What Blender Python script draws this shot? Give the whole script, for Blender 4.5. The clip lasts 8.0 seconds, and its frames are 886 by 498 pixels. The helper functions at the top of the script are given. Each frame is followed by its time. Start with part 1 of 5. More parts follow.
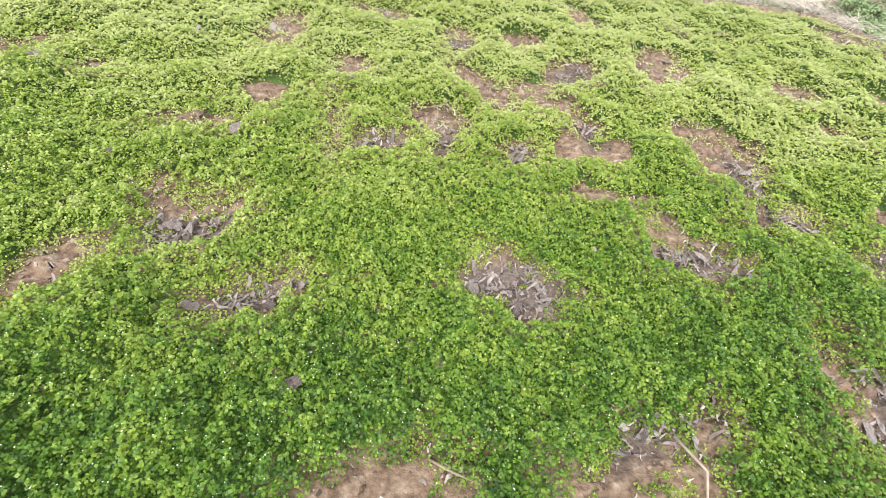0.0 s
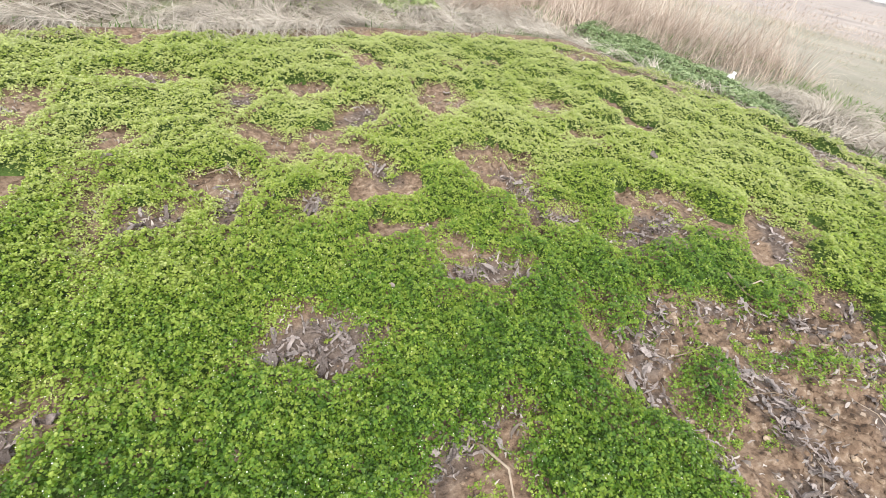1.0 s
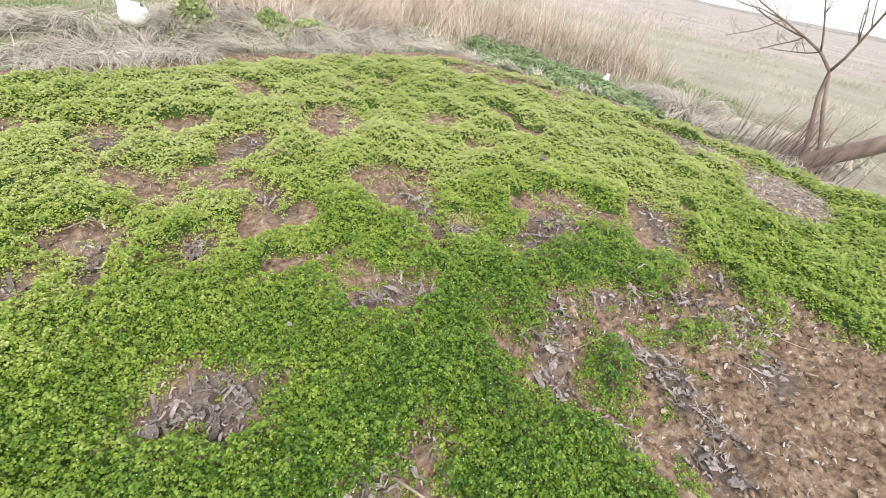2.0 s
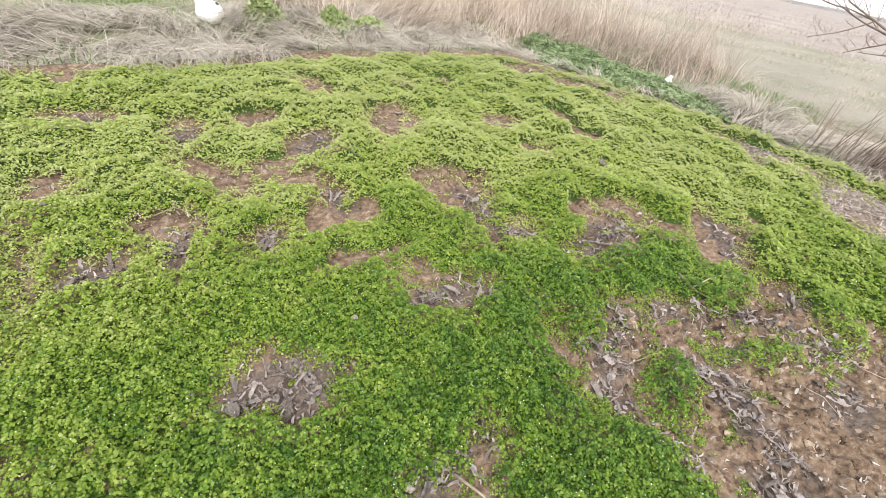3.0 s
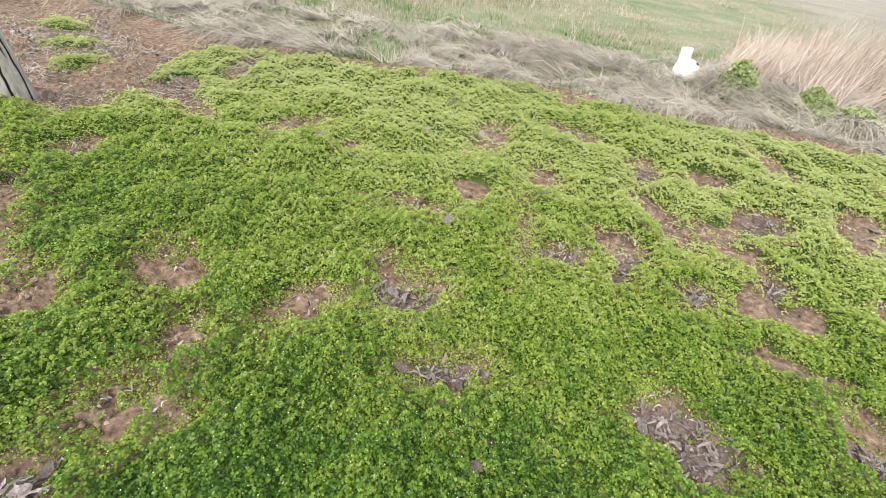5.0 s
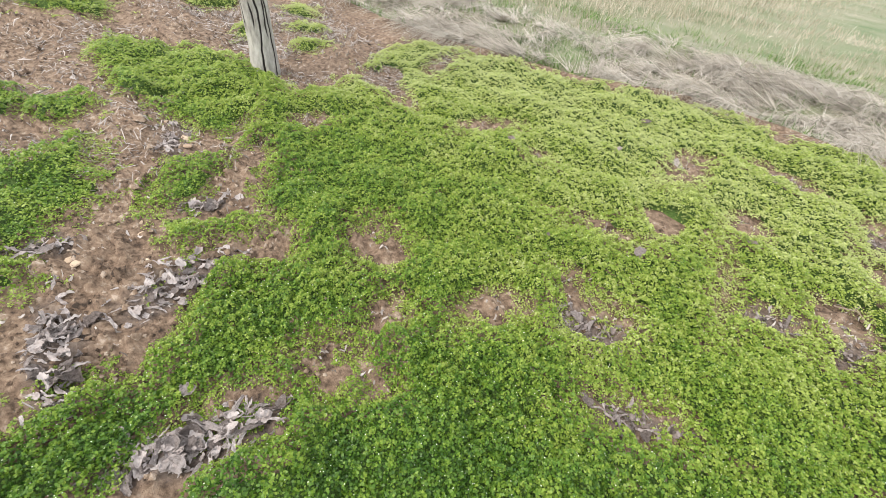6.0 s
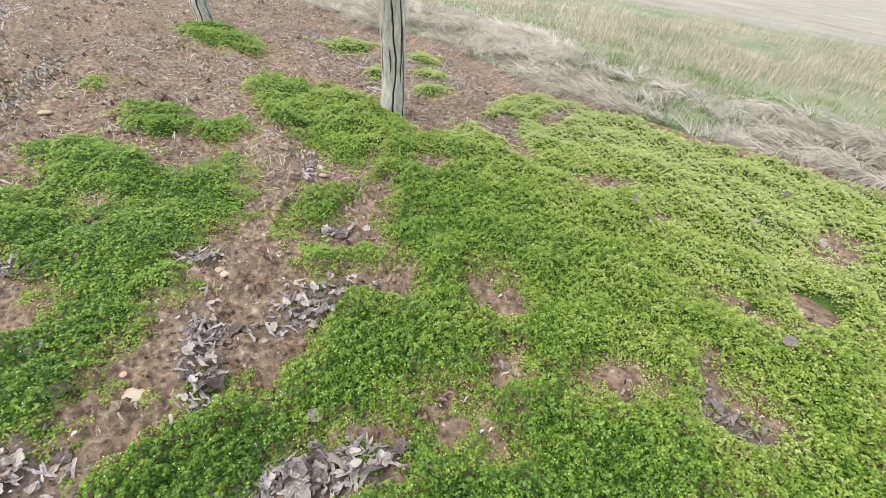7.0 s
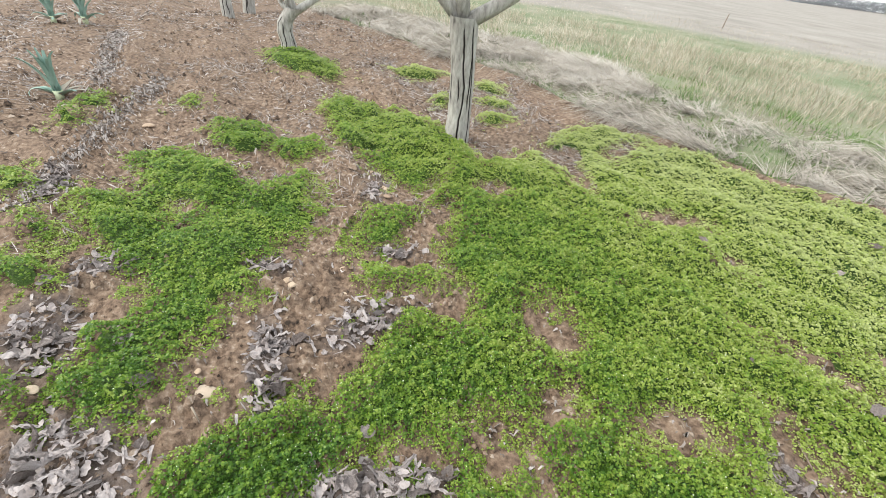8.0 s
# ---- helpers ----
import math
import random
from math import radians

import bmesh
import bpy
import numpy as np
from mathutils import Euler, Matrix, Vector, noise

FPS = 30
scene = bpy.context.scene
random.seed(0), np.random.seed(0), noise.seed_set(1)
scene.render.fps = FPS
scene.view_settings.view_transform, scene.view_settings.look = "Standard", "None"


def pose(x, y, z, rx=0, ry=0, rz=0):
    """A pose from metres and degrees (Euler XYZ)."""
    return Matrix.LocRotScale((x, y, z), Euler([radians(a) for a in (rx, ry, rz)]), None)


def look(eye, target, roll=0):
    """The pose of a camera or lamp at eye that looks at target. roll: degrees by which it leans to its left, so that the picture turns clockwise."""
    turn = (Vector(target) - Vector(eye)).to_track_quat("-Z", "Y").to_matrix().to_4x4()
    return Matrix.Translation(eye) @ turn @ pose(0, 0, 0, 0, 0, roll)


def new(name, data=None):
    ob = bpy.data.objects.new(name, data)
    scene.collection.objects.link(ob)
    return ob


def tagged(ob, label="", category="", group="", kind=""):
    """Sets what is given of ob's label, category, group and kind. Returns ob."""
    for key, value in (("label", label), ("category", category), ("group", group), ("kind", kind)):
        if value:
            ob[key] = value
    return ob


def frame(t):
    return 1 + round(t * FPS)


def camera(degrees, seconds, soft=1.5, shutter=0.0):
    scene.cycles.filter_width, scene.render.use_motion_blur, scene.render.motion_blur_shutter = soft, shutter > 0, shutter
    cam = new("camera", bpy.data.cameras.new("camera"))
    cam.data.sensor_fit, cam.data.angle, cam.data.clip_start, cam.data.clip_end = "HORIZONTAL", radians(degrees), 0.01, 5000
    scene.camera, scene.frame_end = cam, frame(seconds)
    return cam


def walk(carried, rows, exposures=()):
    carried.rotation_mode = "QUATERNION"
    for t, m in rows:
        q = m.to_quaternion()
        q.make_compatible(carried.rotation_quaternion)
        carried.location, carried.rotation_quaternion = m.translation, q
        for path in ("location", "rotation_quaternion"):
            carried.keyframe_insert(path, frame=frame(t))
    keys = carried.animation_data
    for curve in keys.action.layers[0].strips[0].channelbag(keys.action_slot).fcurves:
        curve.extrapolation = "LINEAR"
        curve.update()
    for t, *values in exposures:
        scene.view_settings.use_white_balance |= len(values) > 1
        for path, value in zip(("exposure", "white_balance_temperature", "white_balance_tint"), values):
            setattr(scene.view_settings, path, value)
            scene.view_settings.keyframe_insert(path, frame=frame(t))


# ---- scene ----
cam = camera(92.0, 8.0, soft=0.4)
PATH = [
    (0, (0.103, -0.037, 1.092), (0.161, 1.332, -0.365), 9.3),
    (0.5, (0.261, -0.032, 1.136), (0.638, 1.355, -0.255), 11.0),
    (1, (0.364, -0.031, 1.187), (1.003, 1.364, -0.096), 10.9),
    (1.5, (0.43, -0.045, 1.195), (1.267, 1.315, -0.009), 10.4),
    (1.7, (0.463, -0.041, 1.21), (1.36, 1.293, 0.021), 10.2),
    (2.25, (0.492, -0.045, 1.215), (1.448, 1.243, 0.02), 10.3),
    (2.8, (0.446, -0.031, 1.222), (1.319, 1.292, 0.001), 10.1),
    (3, (0.399, -0.007, 1.238), (1.182, 1.365, 0.012), 9.4),
    (3.5, (0.29, 0.005, 1.254), (0.842, 1.501, 0.047), 8.6),
    (4, (0.118, -0.023, 1.265), (0.258, 1.557, 0.046), 8.0),
    (4.5, (-0.053, -0.096, 1.282), (-0.304, 1.446, 0.034), 9.1),
    (5, (-0.194, -0.171, 1.286), (-0.698, 1.288, 0.014), 9.4),
    (5.2, (-0.264, -0.21, 1.284), (-0.859, 1.206, 0.003), 9.7),
    (6.3, (-0.583, -0.374, 1.277), (-1.61, 0.719, -0.046), 8.5),
    (6.5, (-0.635, -0.406, 1.276), (-1.739, 0.67, 0.002), 8.4),
    (7, (-0.691, -0.479, 1.252), (-1.913, 0.522, 0.024), 8.7),
    (7.5, (-0.716, -0.516, 1.275), (-2.032, 0.397, 0.077), 8.6),
    (8, (-0.711, -0.529, 1.279), (-2.099, 0.305, 0.105), 8.1),
]
walk(cam, [(t, look(eye, target, roll)) for t, eye, target, roll in PATH], [(0.0, 1.28, 6500, 10), (0.5, 1.15, 6550, 10), (1.0, 1.03, 6600, 10), (1.5, 0.98, 6600, 10), (4.5, 0.96, 6650, 10), (5.2, 0.97, 6600, 10), (6.3, 0.98, 6500, 9), (7.0, 0.93, 6380, 7.2), (8.0, 0.88, 6370, 7)])

# ---- world, sun, exposure ----
world = bpy.data.worlds.new("overcast_sky")
scene.world = world
world.use_nodes = True
wn, wl = world.node_tree.nodes, world.node_tree.links
wn.clear()
sky = wn.new("ShaderNodeTexSky")
sky.sky_type, sky.sun_disc, sky.sun_elevation, sky.sun_rotation = "NISHITA", False, radians(48), radians(200)
sky.dust_density = 4.0
clear_sky, cloud, both, wout = wn.new("ShaderNodeBackground"), wn.new("ShaderNodeBackground"), wn.new("ShaderNodeAddShader"), wn.new("ShaderNodeOutputWorld")
clear_sky.inputs[1].default_value = 0.05
cloud.inputs[0].default_value, cloud.inputs[1].default_value = (0.97, 0.985, 1.0, 1), 0.88
wl.new(sky.outputs[0], clear_sky.inputs[0])
wl.new(clear_sky.outputs[0], both.inputs[0])
wl.new(cloud.outputs[0], both.inputs[1])
wl.new(both.outputs[0], wout.inputs[0])
sun = new("sun", bpy.data.lights.new("sun", "SUN"))
sun.data.energy, sun.data.angle, sun.data.color = 1.35, radians(28), (1.0, 0.96, 0.9)
sun.matrix_world = look((0, 0, 0), (math.sin(radians(200)) * -math.cos(radians(48)), -math.cos(radians(200)) * math.cos(radians(48)), -math.sin(radians(48))))


# ---- number fields over the plan ----
def lattice(ix, iy, seed):
    h = (ix.astype(np.int64) * 374761393 + iy.astype(np.int64) * 668265263 + seed * 2147483647) & 0xFFFFFFFF
    h = ((h ^ (h >> 13)) * 1274126177) & 0xFFFFFFFF
    return ((h ^ (h >> 16)) & 0xFFFFFF) / float(0xFFFFFF)


def value_noise(x, y, seed):
    ix, iy = np.floor(x), np.floor(y)
    fx, fy = x - ix, y - iy
    fx, fy = fx * fx * fx * (fx * (fx * 6 - 15) + 10), fy * fy * fy * (fy * (fy * 6 - 15) + 10)
    a, b = lattice(ix, iy, seed), lattice(ix + 1, iy, seed)
    c, d = lattice(ix, iy + 1, seed), lattice(ix + 1, iy + 1, seed)
    return (a * (1 - fx) + b * fx) * (1 - fy) + (c * (1 - fx) + d * fx) * fy


def fbm(x, y, size, octaves=3, seed=1):
    """Smooth noise, 0 to 1, whose largest lumps are about size metres."""
    x, y = np.asarray(x, float), np.asarray(y, float)
    total, weight, amp = 0, 0, 1.0
    for n in range(octaves):
        k = 2.0**n / size
        c, s = math.cos(n * 1.1 + seed), math.sin(n * 1.1 + seed)
        total = total + amp * value_noise((c * x - s * y) * k + 17.3 * n, (s * x + c * y) * k - 9.1 * n, seed + n)
        weight += amp
        amp *= 0.5
    return total / weight


def cells(x, y, size, seed):
    """Distances to the nearest and the next of points strewn about size metres apart, in that size."""
    x, y = np.asarray(x, float) / size, np.asarray(y, float) / size
    ix, iy = np.floor(x), np.floor(y)
    one, two = np.full(x.shape, 9.0), np.full(x.shape, 9.0)
    for dx in (-1, 0, 1):
        for dy in (-1, 0, 1):
            px, py = ix + dx, iy + dy
            d = np.hypot(px + lattice(px, py, seed) - x, py + lattice(px, py, seed + 7) - y)
            two = np.minimum(two, np.maximum(one, d))
            one = np.minimum(one, d)
    return one, two


def smooth(a, b, v):
    t = np.clip((v - a) / (b - a), 0, 1)
    return t * t * (3 - 2 * t)


def inside(x, y, poly):
    """The distance in metres to the outline, positive inside."""
    x, y = np.asarray(x, float), np.asarray(y, float)
    best, odd = np.full(x.shape, 1e9), np.zeros(x.shape, bool)
    for (ax, ay), (bx, by) in zip(poly, poly[1:] + poly[:1]):
        dx, dy = bx - ax, by - ay
        t = np.clip(((x - ax) * dx + (y - ay) * dy) / (dx * dx + dy * dy), 0, 1)
        best = np.minimum(best, (x - ax - t * dx) ** 2 + (y - ay - t * dy) ** 2)
        if ay != by:
            odd ^= ((ay > y) != (by > y)) & (x < ax + (y - ay) / dy * dx)
    return np.where(odd, 1, -1) * np.sqrt(best)


def oval(x, y, cx, cy, a, b, turn):
    """Roughly the distance inside an oval, positive inside."""
    c, s = math.cos(radians(turn)), math.sin(radians(turn))
    u, v = ((x - cx) * c + (y - cy) * s) / a, (-(x - cx) * s + (y - cy) * c) / b
    return (1 - np.sqrt(u * u + v * v)) * min(a, b)


# ---- the plan ----
GARDEN = [(-60, -12), (-14, 0.15), (-8.3, 1.65), (-6.35, 2.13), (-5.26, 2.77), (-4.2, 2.8), (-3.5, 2.95), (-2.9, 3.12), (-2.2, 3.35), (-1.6, 3.8),
          (-0.17, 4.1), (1, 4.45), (2.5, 4.65), (3.6, 4.68), (3.99, 3.95), (4.42, 3.15), (4.68, 2.55), (4.83, 2.1), (4.98, 1.5), (5.1, 1.0), (5.25, 0.4), (5.6, -3), (5, -30), (-60, -40)]
CARPET = [(-1.1, -0.85), (-0.5, -0.95), (0.2, -0.72), (0.9, -0.92), (1.4, -0.75), (2.2, -0.95), (3.1, -0.7), (4.1, -0.9), (5.1, -0.6), (5.1, 0.4), (4.97, 1.0), (4.85, 1.5), (4.7, 2.1), (4.55, 2.55),
          (4.3, 3.1), (3.88, 3.85), (3.5, 4.5), (2.5, 4.5), (1, 4.3), (-0.17, 3.98), (-1.6, 3.68), (-2.2, 3.22), (-2.9, 2.97), (-3.4, 2.8), (-3.55, 2.35), (-3.45, 2.05), (-3.2, 1.75), (-3.04, 1.15), (-3.3, 1.0), (-2.94, 0.7),
          (-2.72, 0.5), (-2.5, 0.62), (-2.27, 0.32), (-1.9, 0.35), (-1.72, 0.23), (-1.86, 0.08), (-1.82, -0.1), (-1.65, -0.23), (-1.55, -0.4), (-1.62, -0.5), (-1.6, -0.67), (-1.56, -0.82), (-1.45, -0.95), (-1.27, -0.9), (-1.27, -0.54),
          (-1.35, -0.43), (-1.37, -0.22), (-1.33, -0.1), (-1.2, -0.07), (-1.12, -0.15), (-1.15, -0.32)]
BARE_EAST = [(1.79, 0.87), (1.87, 0.78), (2.09, 0.77), (2.21, 0.61), (2.38, 0.62), (2.68, 0.74), (2.8, 0.67), (2.66, 0.51), (2.6, 0.3), (2.7, 0.26), (2.8, 0.38), (2.93, 0.31), (2.9, 0.1), (3.0, -1.2), (1.3, -1.2), (1.52, 0.05), (1.52, 0.2),
             (1.5, 0.35), (1.41, 0.42), (1.4, 0.55), (1.48, 0.66), (1.62, 0.74)]
GREEN_WEST = [(-1.9, -1.13), (-2.2, -1.1), (-2.23, -0.93), (-2.42, -0.96), (-2.77, -1.15), (-3.16, -1.28), (-3.31, -1.25), (-3.27, -1.0), (-3.66, -1.04), (-3.79, -0.86), (-3.42, -0.52), (-3.05, -0.35), (-3.29, -0.08), (-3.12, -0.04),
              (-2.87, -0.16), (-2.71, -0.05), (-2.56, -0.12), (-2.52, -0.32), (-2.36, -0.5), (-2.14, -0.45), (-2.06, -0.49), (-2.15, -0.62), (-2.0, -0.69), (-1.93, -0.8), (-1.76, -0.87), (-1.75, -1.0), (-1.8, -1.06)]
GREEN_TRUNK = [(-4.3, 0.25), (-4.65, 0.5), (-4.4, 0.69), (-4.22, 0.89), (-3.92, 1.08), (-3.54, 1.14), (-3.25, 1.16), (-3.0, 0.85), (-2.83, 0.5), (-3.02, 0.39), (-3.38, 0.32), (-3.7, 0.21)]
# bare gaps in the carpet with an outline of their own
GAPS_NEAR = [[(0.22, 0.88), (0.28, 1.02), (0.4, 1.03), (0.52, 0.94), (0.58, 0.88), (0.52, 0.78), (0.41, 0.75), (0.26, 0.82)], [(0.92, 1.3), (1.05, 1.33), (1.09, 1.2), (1.25, 1.14), (1.24, 1.05), (1.08, 1.02), (0.91, 1.04), (0.93, 1.16)],
             [(-0.75, 0.8), (-0.93, 1.1), (-0.9, 1.16), (-0.8, 1.07), (-0.6, 1.11), (-0.57, 0.98), (-0.66, 0.85)], [(0.46, -0.05), (0.49, 0.3), (0.63, 0.36), (0.72, 0.43), (0.85, 0.46), (0.94, 0.53), (0.96, 0.48), (0.87, 0.39), (0.88, -0.02)],
             [(-0.14, 0.02), (-0.08, 0.22), (0.16, 0.31), (0.26, 0.27), (0.27, 0.05)]]
GAPS_FAR = [[(1.31, 2.14), (1.46, 2.14), (1.74, 1.95), (1.66, 1.74), (1.55, 1.67), (1.52, 1.51), (1.44, 1.48), (1.39, 1.68), (1.29, 1.86)], [(2.07, 1.42), (2.3, 1.57), (2.52, 1.5), (2.53, 1.36), (2.12, 1.19), (1.9, 1.1), (1.79, 1.22), (1.97, 1.28)],
            [(-0.09, 1.86), (-0.02, 1.94), (0.12, 1.97), (0.19, 1.81), (0.13, 1.62), (0.08, 1.56), (0.06, 1.71)], [(-3.27, 1.68), (-3.05, 1.92), (-2.61, 1.75), (-2.52, 1.62), (-2.81, 1.66)], [(-2.4, 0.22), (-2.57, 0.46), (-2.65, 0.65), (-2.28, 0.46), (-2.12, 0.28), (-2.26, 0.19)]]
# smaller bare spots: centre, half axes, turn
SPOTS_NEAR = [(-0.41, 0.71, 0.13, 0.055, 28), (1.59, 1.43, 0.13, 0.05, 8), (0.77, 1.97, 0.18, 0.07, 105), (-0.18, 1.58, 0.12, 0.06, 28), (0.45, 1.67, 0.10, 0.07, 29), (-0.41, 1.67, 0.14, 0.03, 103), (-0.95, 1.57, 0.12, 0.035, 12), (1.39, 0.66, 0.04, 0.12, -20)]
SPOTS_FAR = [(0.10, 2.85, 0.17, 0.10, 96), (0.54, 2.98, 0.16, 0.12, 20), (0.83, 2.59, 0.19, 0.14, 62), (1.45, 2.88, 0.31, 0.19, 67), (0.27, 2.24, 0.22, 0.10, 126), (0.53, 2.26, 0.11, 0.08, 112), (-0.46, 3.08, 0.20, 0.10, 0), (-0.93, 2.62, 0.22, 0.10, 90),
             (-0.45, 2.28, 0.10, 0.07, 99), (2.30, 2.73, 0.19, 0.14, 38), (1.08, 3.56, 0.3, 0.1, 120), (1.84, 3.69, 0.10, 0.14, 16), (2.32, 2.23, 0.12, 0.1, 9), (3.36, 4.10, 0.30, 0.18, 16), (3.74, 3.47, 0.16, 0.5, 30), (-1.62, 1.89, 0.06, 0.04, 11)]
SPOTS_EDGE = [(2.81, 1.07, 0.30, 0.08, 58), (4.25, 1.01, 0.45, 0.3, 32), (4.36, 1.85, 0.13, 0.45, 10), (-1.60, 0.60, 0.15, 0.10, 150), (-1.27, 0.37, 0.09, 0.07, 110), (-1.01, 0.70, 0.12, 0.06, 57), (-1.23, 0.11, 0.13, 0.09, 33), (-2.05, 1.90, 0.18, 0.08, 65),
              (-2.7, 0.98, 0.09, 0.07, 91), (-3.0, 2.45, 0.08, 0.22, 20), (-1.1, 0.15, 0.06, 0.04, 0)]
# patches of their own: centre, half axes, turn
GREEN_OVALS = [(-2.5, 0.16, 0.3, 0.13, 123), (-2.08, 0.12, 0.19, 0.09, 66), (-3.86, -0.38, 0.28, 0.21, 0), (-3.57, -0.09, 0.2, 0.18, 0), (-5.8, 0.42, 0.65, 0.33, 17), (-5.35, 1.6, 0.35, 0.2, 74), (-4.78, 2.2, 0.23, 0.16, 0), (-4.2, 1.92, 0.19, 0.14, 71),
               (-3.85, 1.73, 0.17, 0.14, 54), (-4.43, 1.43, 0.17, 0.11, 154), (-4.6, -0.7, 0.16, 0.1, 5), (-4.32, -1.42, 0.13, 0.1, 14), (-4.67, -1.33, 0.2, 0.12, 0), (-3.47, -1.58, 0.22, 0.12, 33), (-2.94, -1.34, 0.17, 0.08, 20),
               (-2.59, -1.32, 0.18, 0.11, 54), (-1.97, -1.25, 0.12, 0.06, 45), (1.69, 0.42, 0.2, 0.12, 52), (2.2, 0.41, 0.22, 0.06, 169)]

# heaps: centre, half axes, turn, how many
HEAPS_BED = [(-0.70, 0.92, 0.13, 0.07, 10, 22), (-0.40, 0.70, 0.11, 0.04, 28, 14), (0.41, 0.86, 0.16, 0.10, 4, 44), (1.1, 1.09, 0.17, 0.06, -10, 32), (1.54, 1.66, 0.06, 0.18, 12, 18), (1.62, 1.42, 0.13, 0.05, -8, 12), (2.12, 1.26, 0.26, 0.1, 22, 34),
             (0.82, 1.9, 0.06, 0.09, 0, 9), (0.1, 1.66, 0.05, 0.09, 0, 9), (-0.18, 1.58, 0.1, 0.04, 28, 9), (0.46, 1.65, 0.08, 0.05, 20, 9), (0.83, 2.55, 0.14, 0.1, 60, 14), (0.11, 2.78, 0.08, 0.08, 0, 8), (-0.46, 3.06, 0.14, 0.05, 0, 8), (0.78, 0.44, 0.16, 0.04, 28, 16)]
HEAPS_EAST = [(1.53, 0.6, 0.06, 0.1, -20, 18), (1.68, 0.72, 0.09, 0.06, 30, 12), (1.46, 0.45, 0.04, 0.1, 10, 10), (1.9, 0.36, 0.05, 0.13, 20, 26), (1.86, 0.15, 0.06, 0.14, 10, 24), (1.74, 0.0, 0.06, 0.1, 30, 14), (2.34, 0.54, 0.16, 0.06, -25, 22),
              (2.5, 0.34, 0.14, 0.06, -30, 16), (2.3, 0.14, 0.1, 0.1, 0, 9), (1.5, 0.2, 0.04, 0.09, 0, 10), (2.8, 1.05, 0.22, 0.05, 58, 12), (2.7, 0.58, 0.07, 0.07, 0, 6), (2.0, 0.7, 0.2, 0.05, -20, 10)]
HEAPS_WEST = [(-1.78, -0.53, 0.24, 0.06, 168, 44), (-1.87, -0.14, 0.18, 0.08, 97, 34), (-2.2, -1.21, 0.22, 0.10, 12, 36), (-1.64, -1.07, 0.2, 0.12, 43, 50), (-2.56, -1.08, 0.11, 0.05, 77, 14), (-3.41, -1.35, 0.17, 0.07, 173, 26),
              (-2.36, -0.45, 0.10, 0.05, 69, 10), (-2.28, 0.15, 0.1, 0.05, 69, 10), (-1.27, -0.38, 0.18, 0.06, 64, 44), (-1.23, -0.2, 0.09, 0.06, 64, 12), (-2.91, 0.26, 0.04, 0.2, 70, 12), (-2.0, -0.95, 0.06, 0.05, 0, 4)]


def carpet_edge(x, y):
    wx, wy = x + 0.09 * (fbm(x, y, 0.16, 3, 5) - 0.5), y + 0.09 * (fbm(x, y, 0.16, 3, 8) - 0.5)
    ragged = 0.09 * (fbm(x, y, 0.05, 2, 9) - 0.5)
    d = inside(wx, wy, CARPET)
    for cx, cy, a, b, turn in SPOTS_NEAR + SPOTS_FAR + SPOTS_EDGE:
        d = np.minimum(d, ragged - oval(wx, wy, cx, cy, a, b, turn))
    for shape in GAPS_NEAR + GAPS_FAR + [BARE_EAST]:
        d = np.minimum(d, ragged - inside(wx, wy, shape))
    return np.minimum(d, 0.3 - 5 * np.maximum(fbm(x, y, 0.5, 3, 31) - 0.72, 0))


def patch_edge(x, y, shape):
    wx, wy = x + 0.1 * (fbm(x, y, 0.2, 3, 5) - 0.5), y + 0.1 * (fbm(x, y, 0.2, 3, 8) - 0.5)
    d = oval(wx, wy, *shape) if not isinstance(shape[0], tuple) else np.minimum(inside(wx, wy, shape), -oval(wx, wy, -2.94, -0.77, 0.07, 0.05, 30))
    d = d + 0.1 * (fbm(x, y, 0.07, 2, 9) - 0.5)
    return np.minimum(d, 0.22 - 4 * np.maximum(fbm(x, y, 0.38, 3, 33) - 0.74, 0))


def garden_edge(x, y):
    return inside(x + 0.15 * (fbm(x, y, 0.5, 2, 3) - 0.5), y + 0.15 * (fbm(x, y, 0.5, 2, 4) - 0.5), GARDEN)


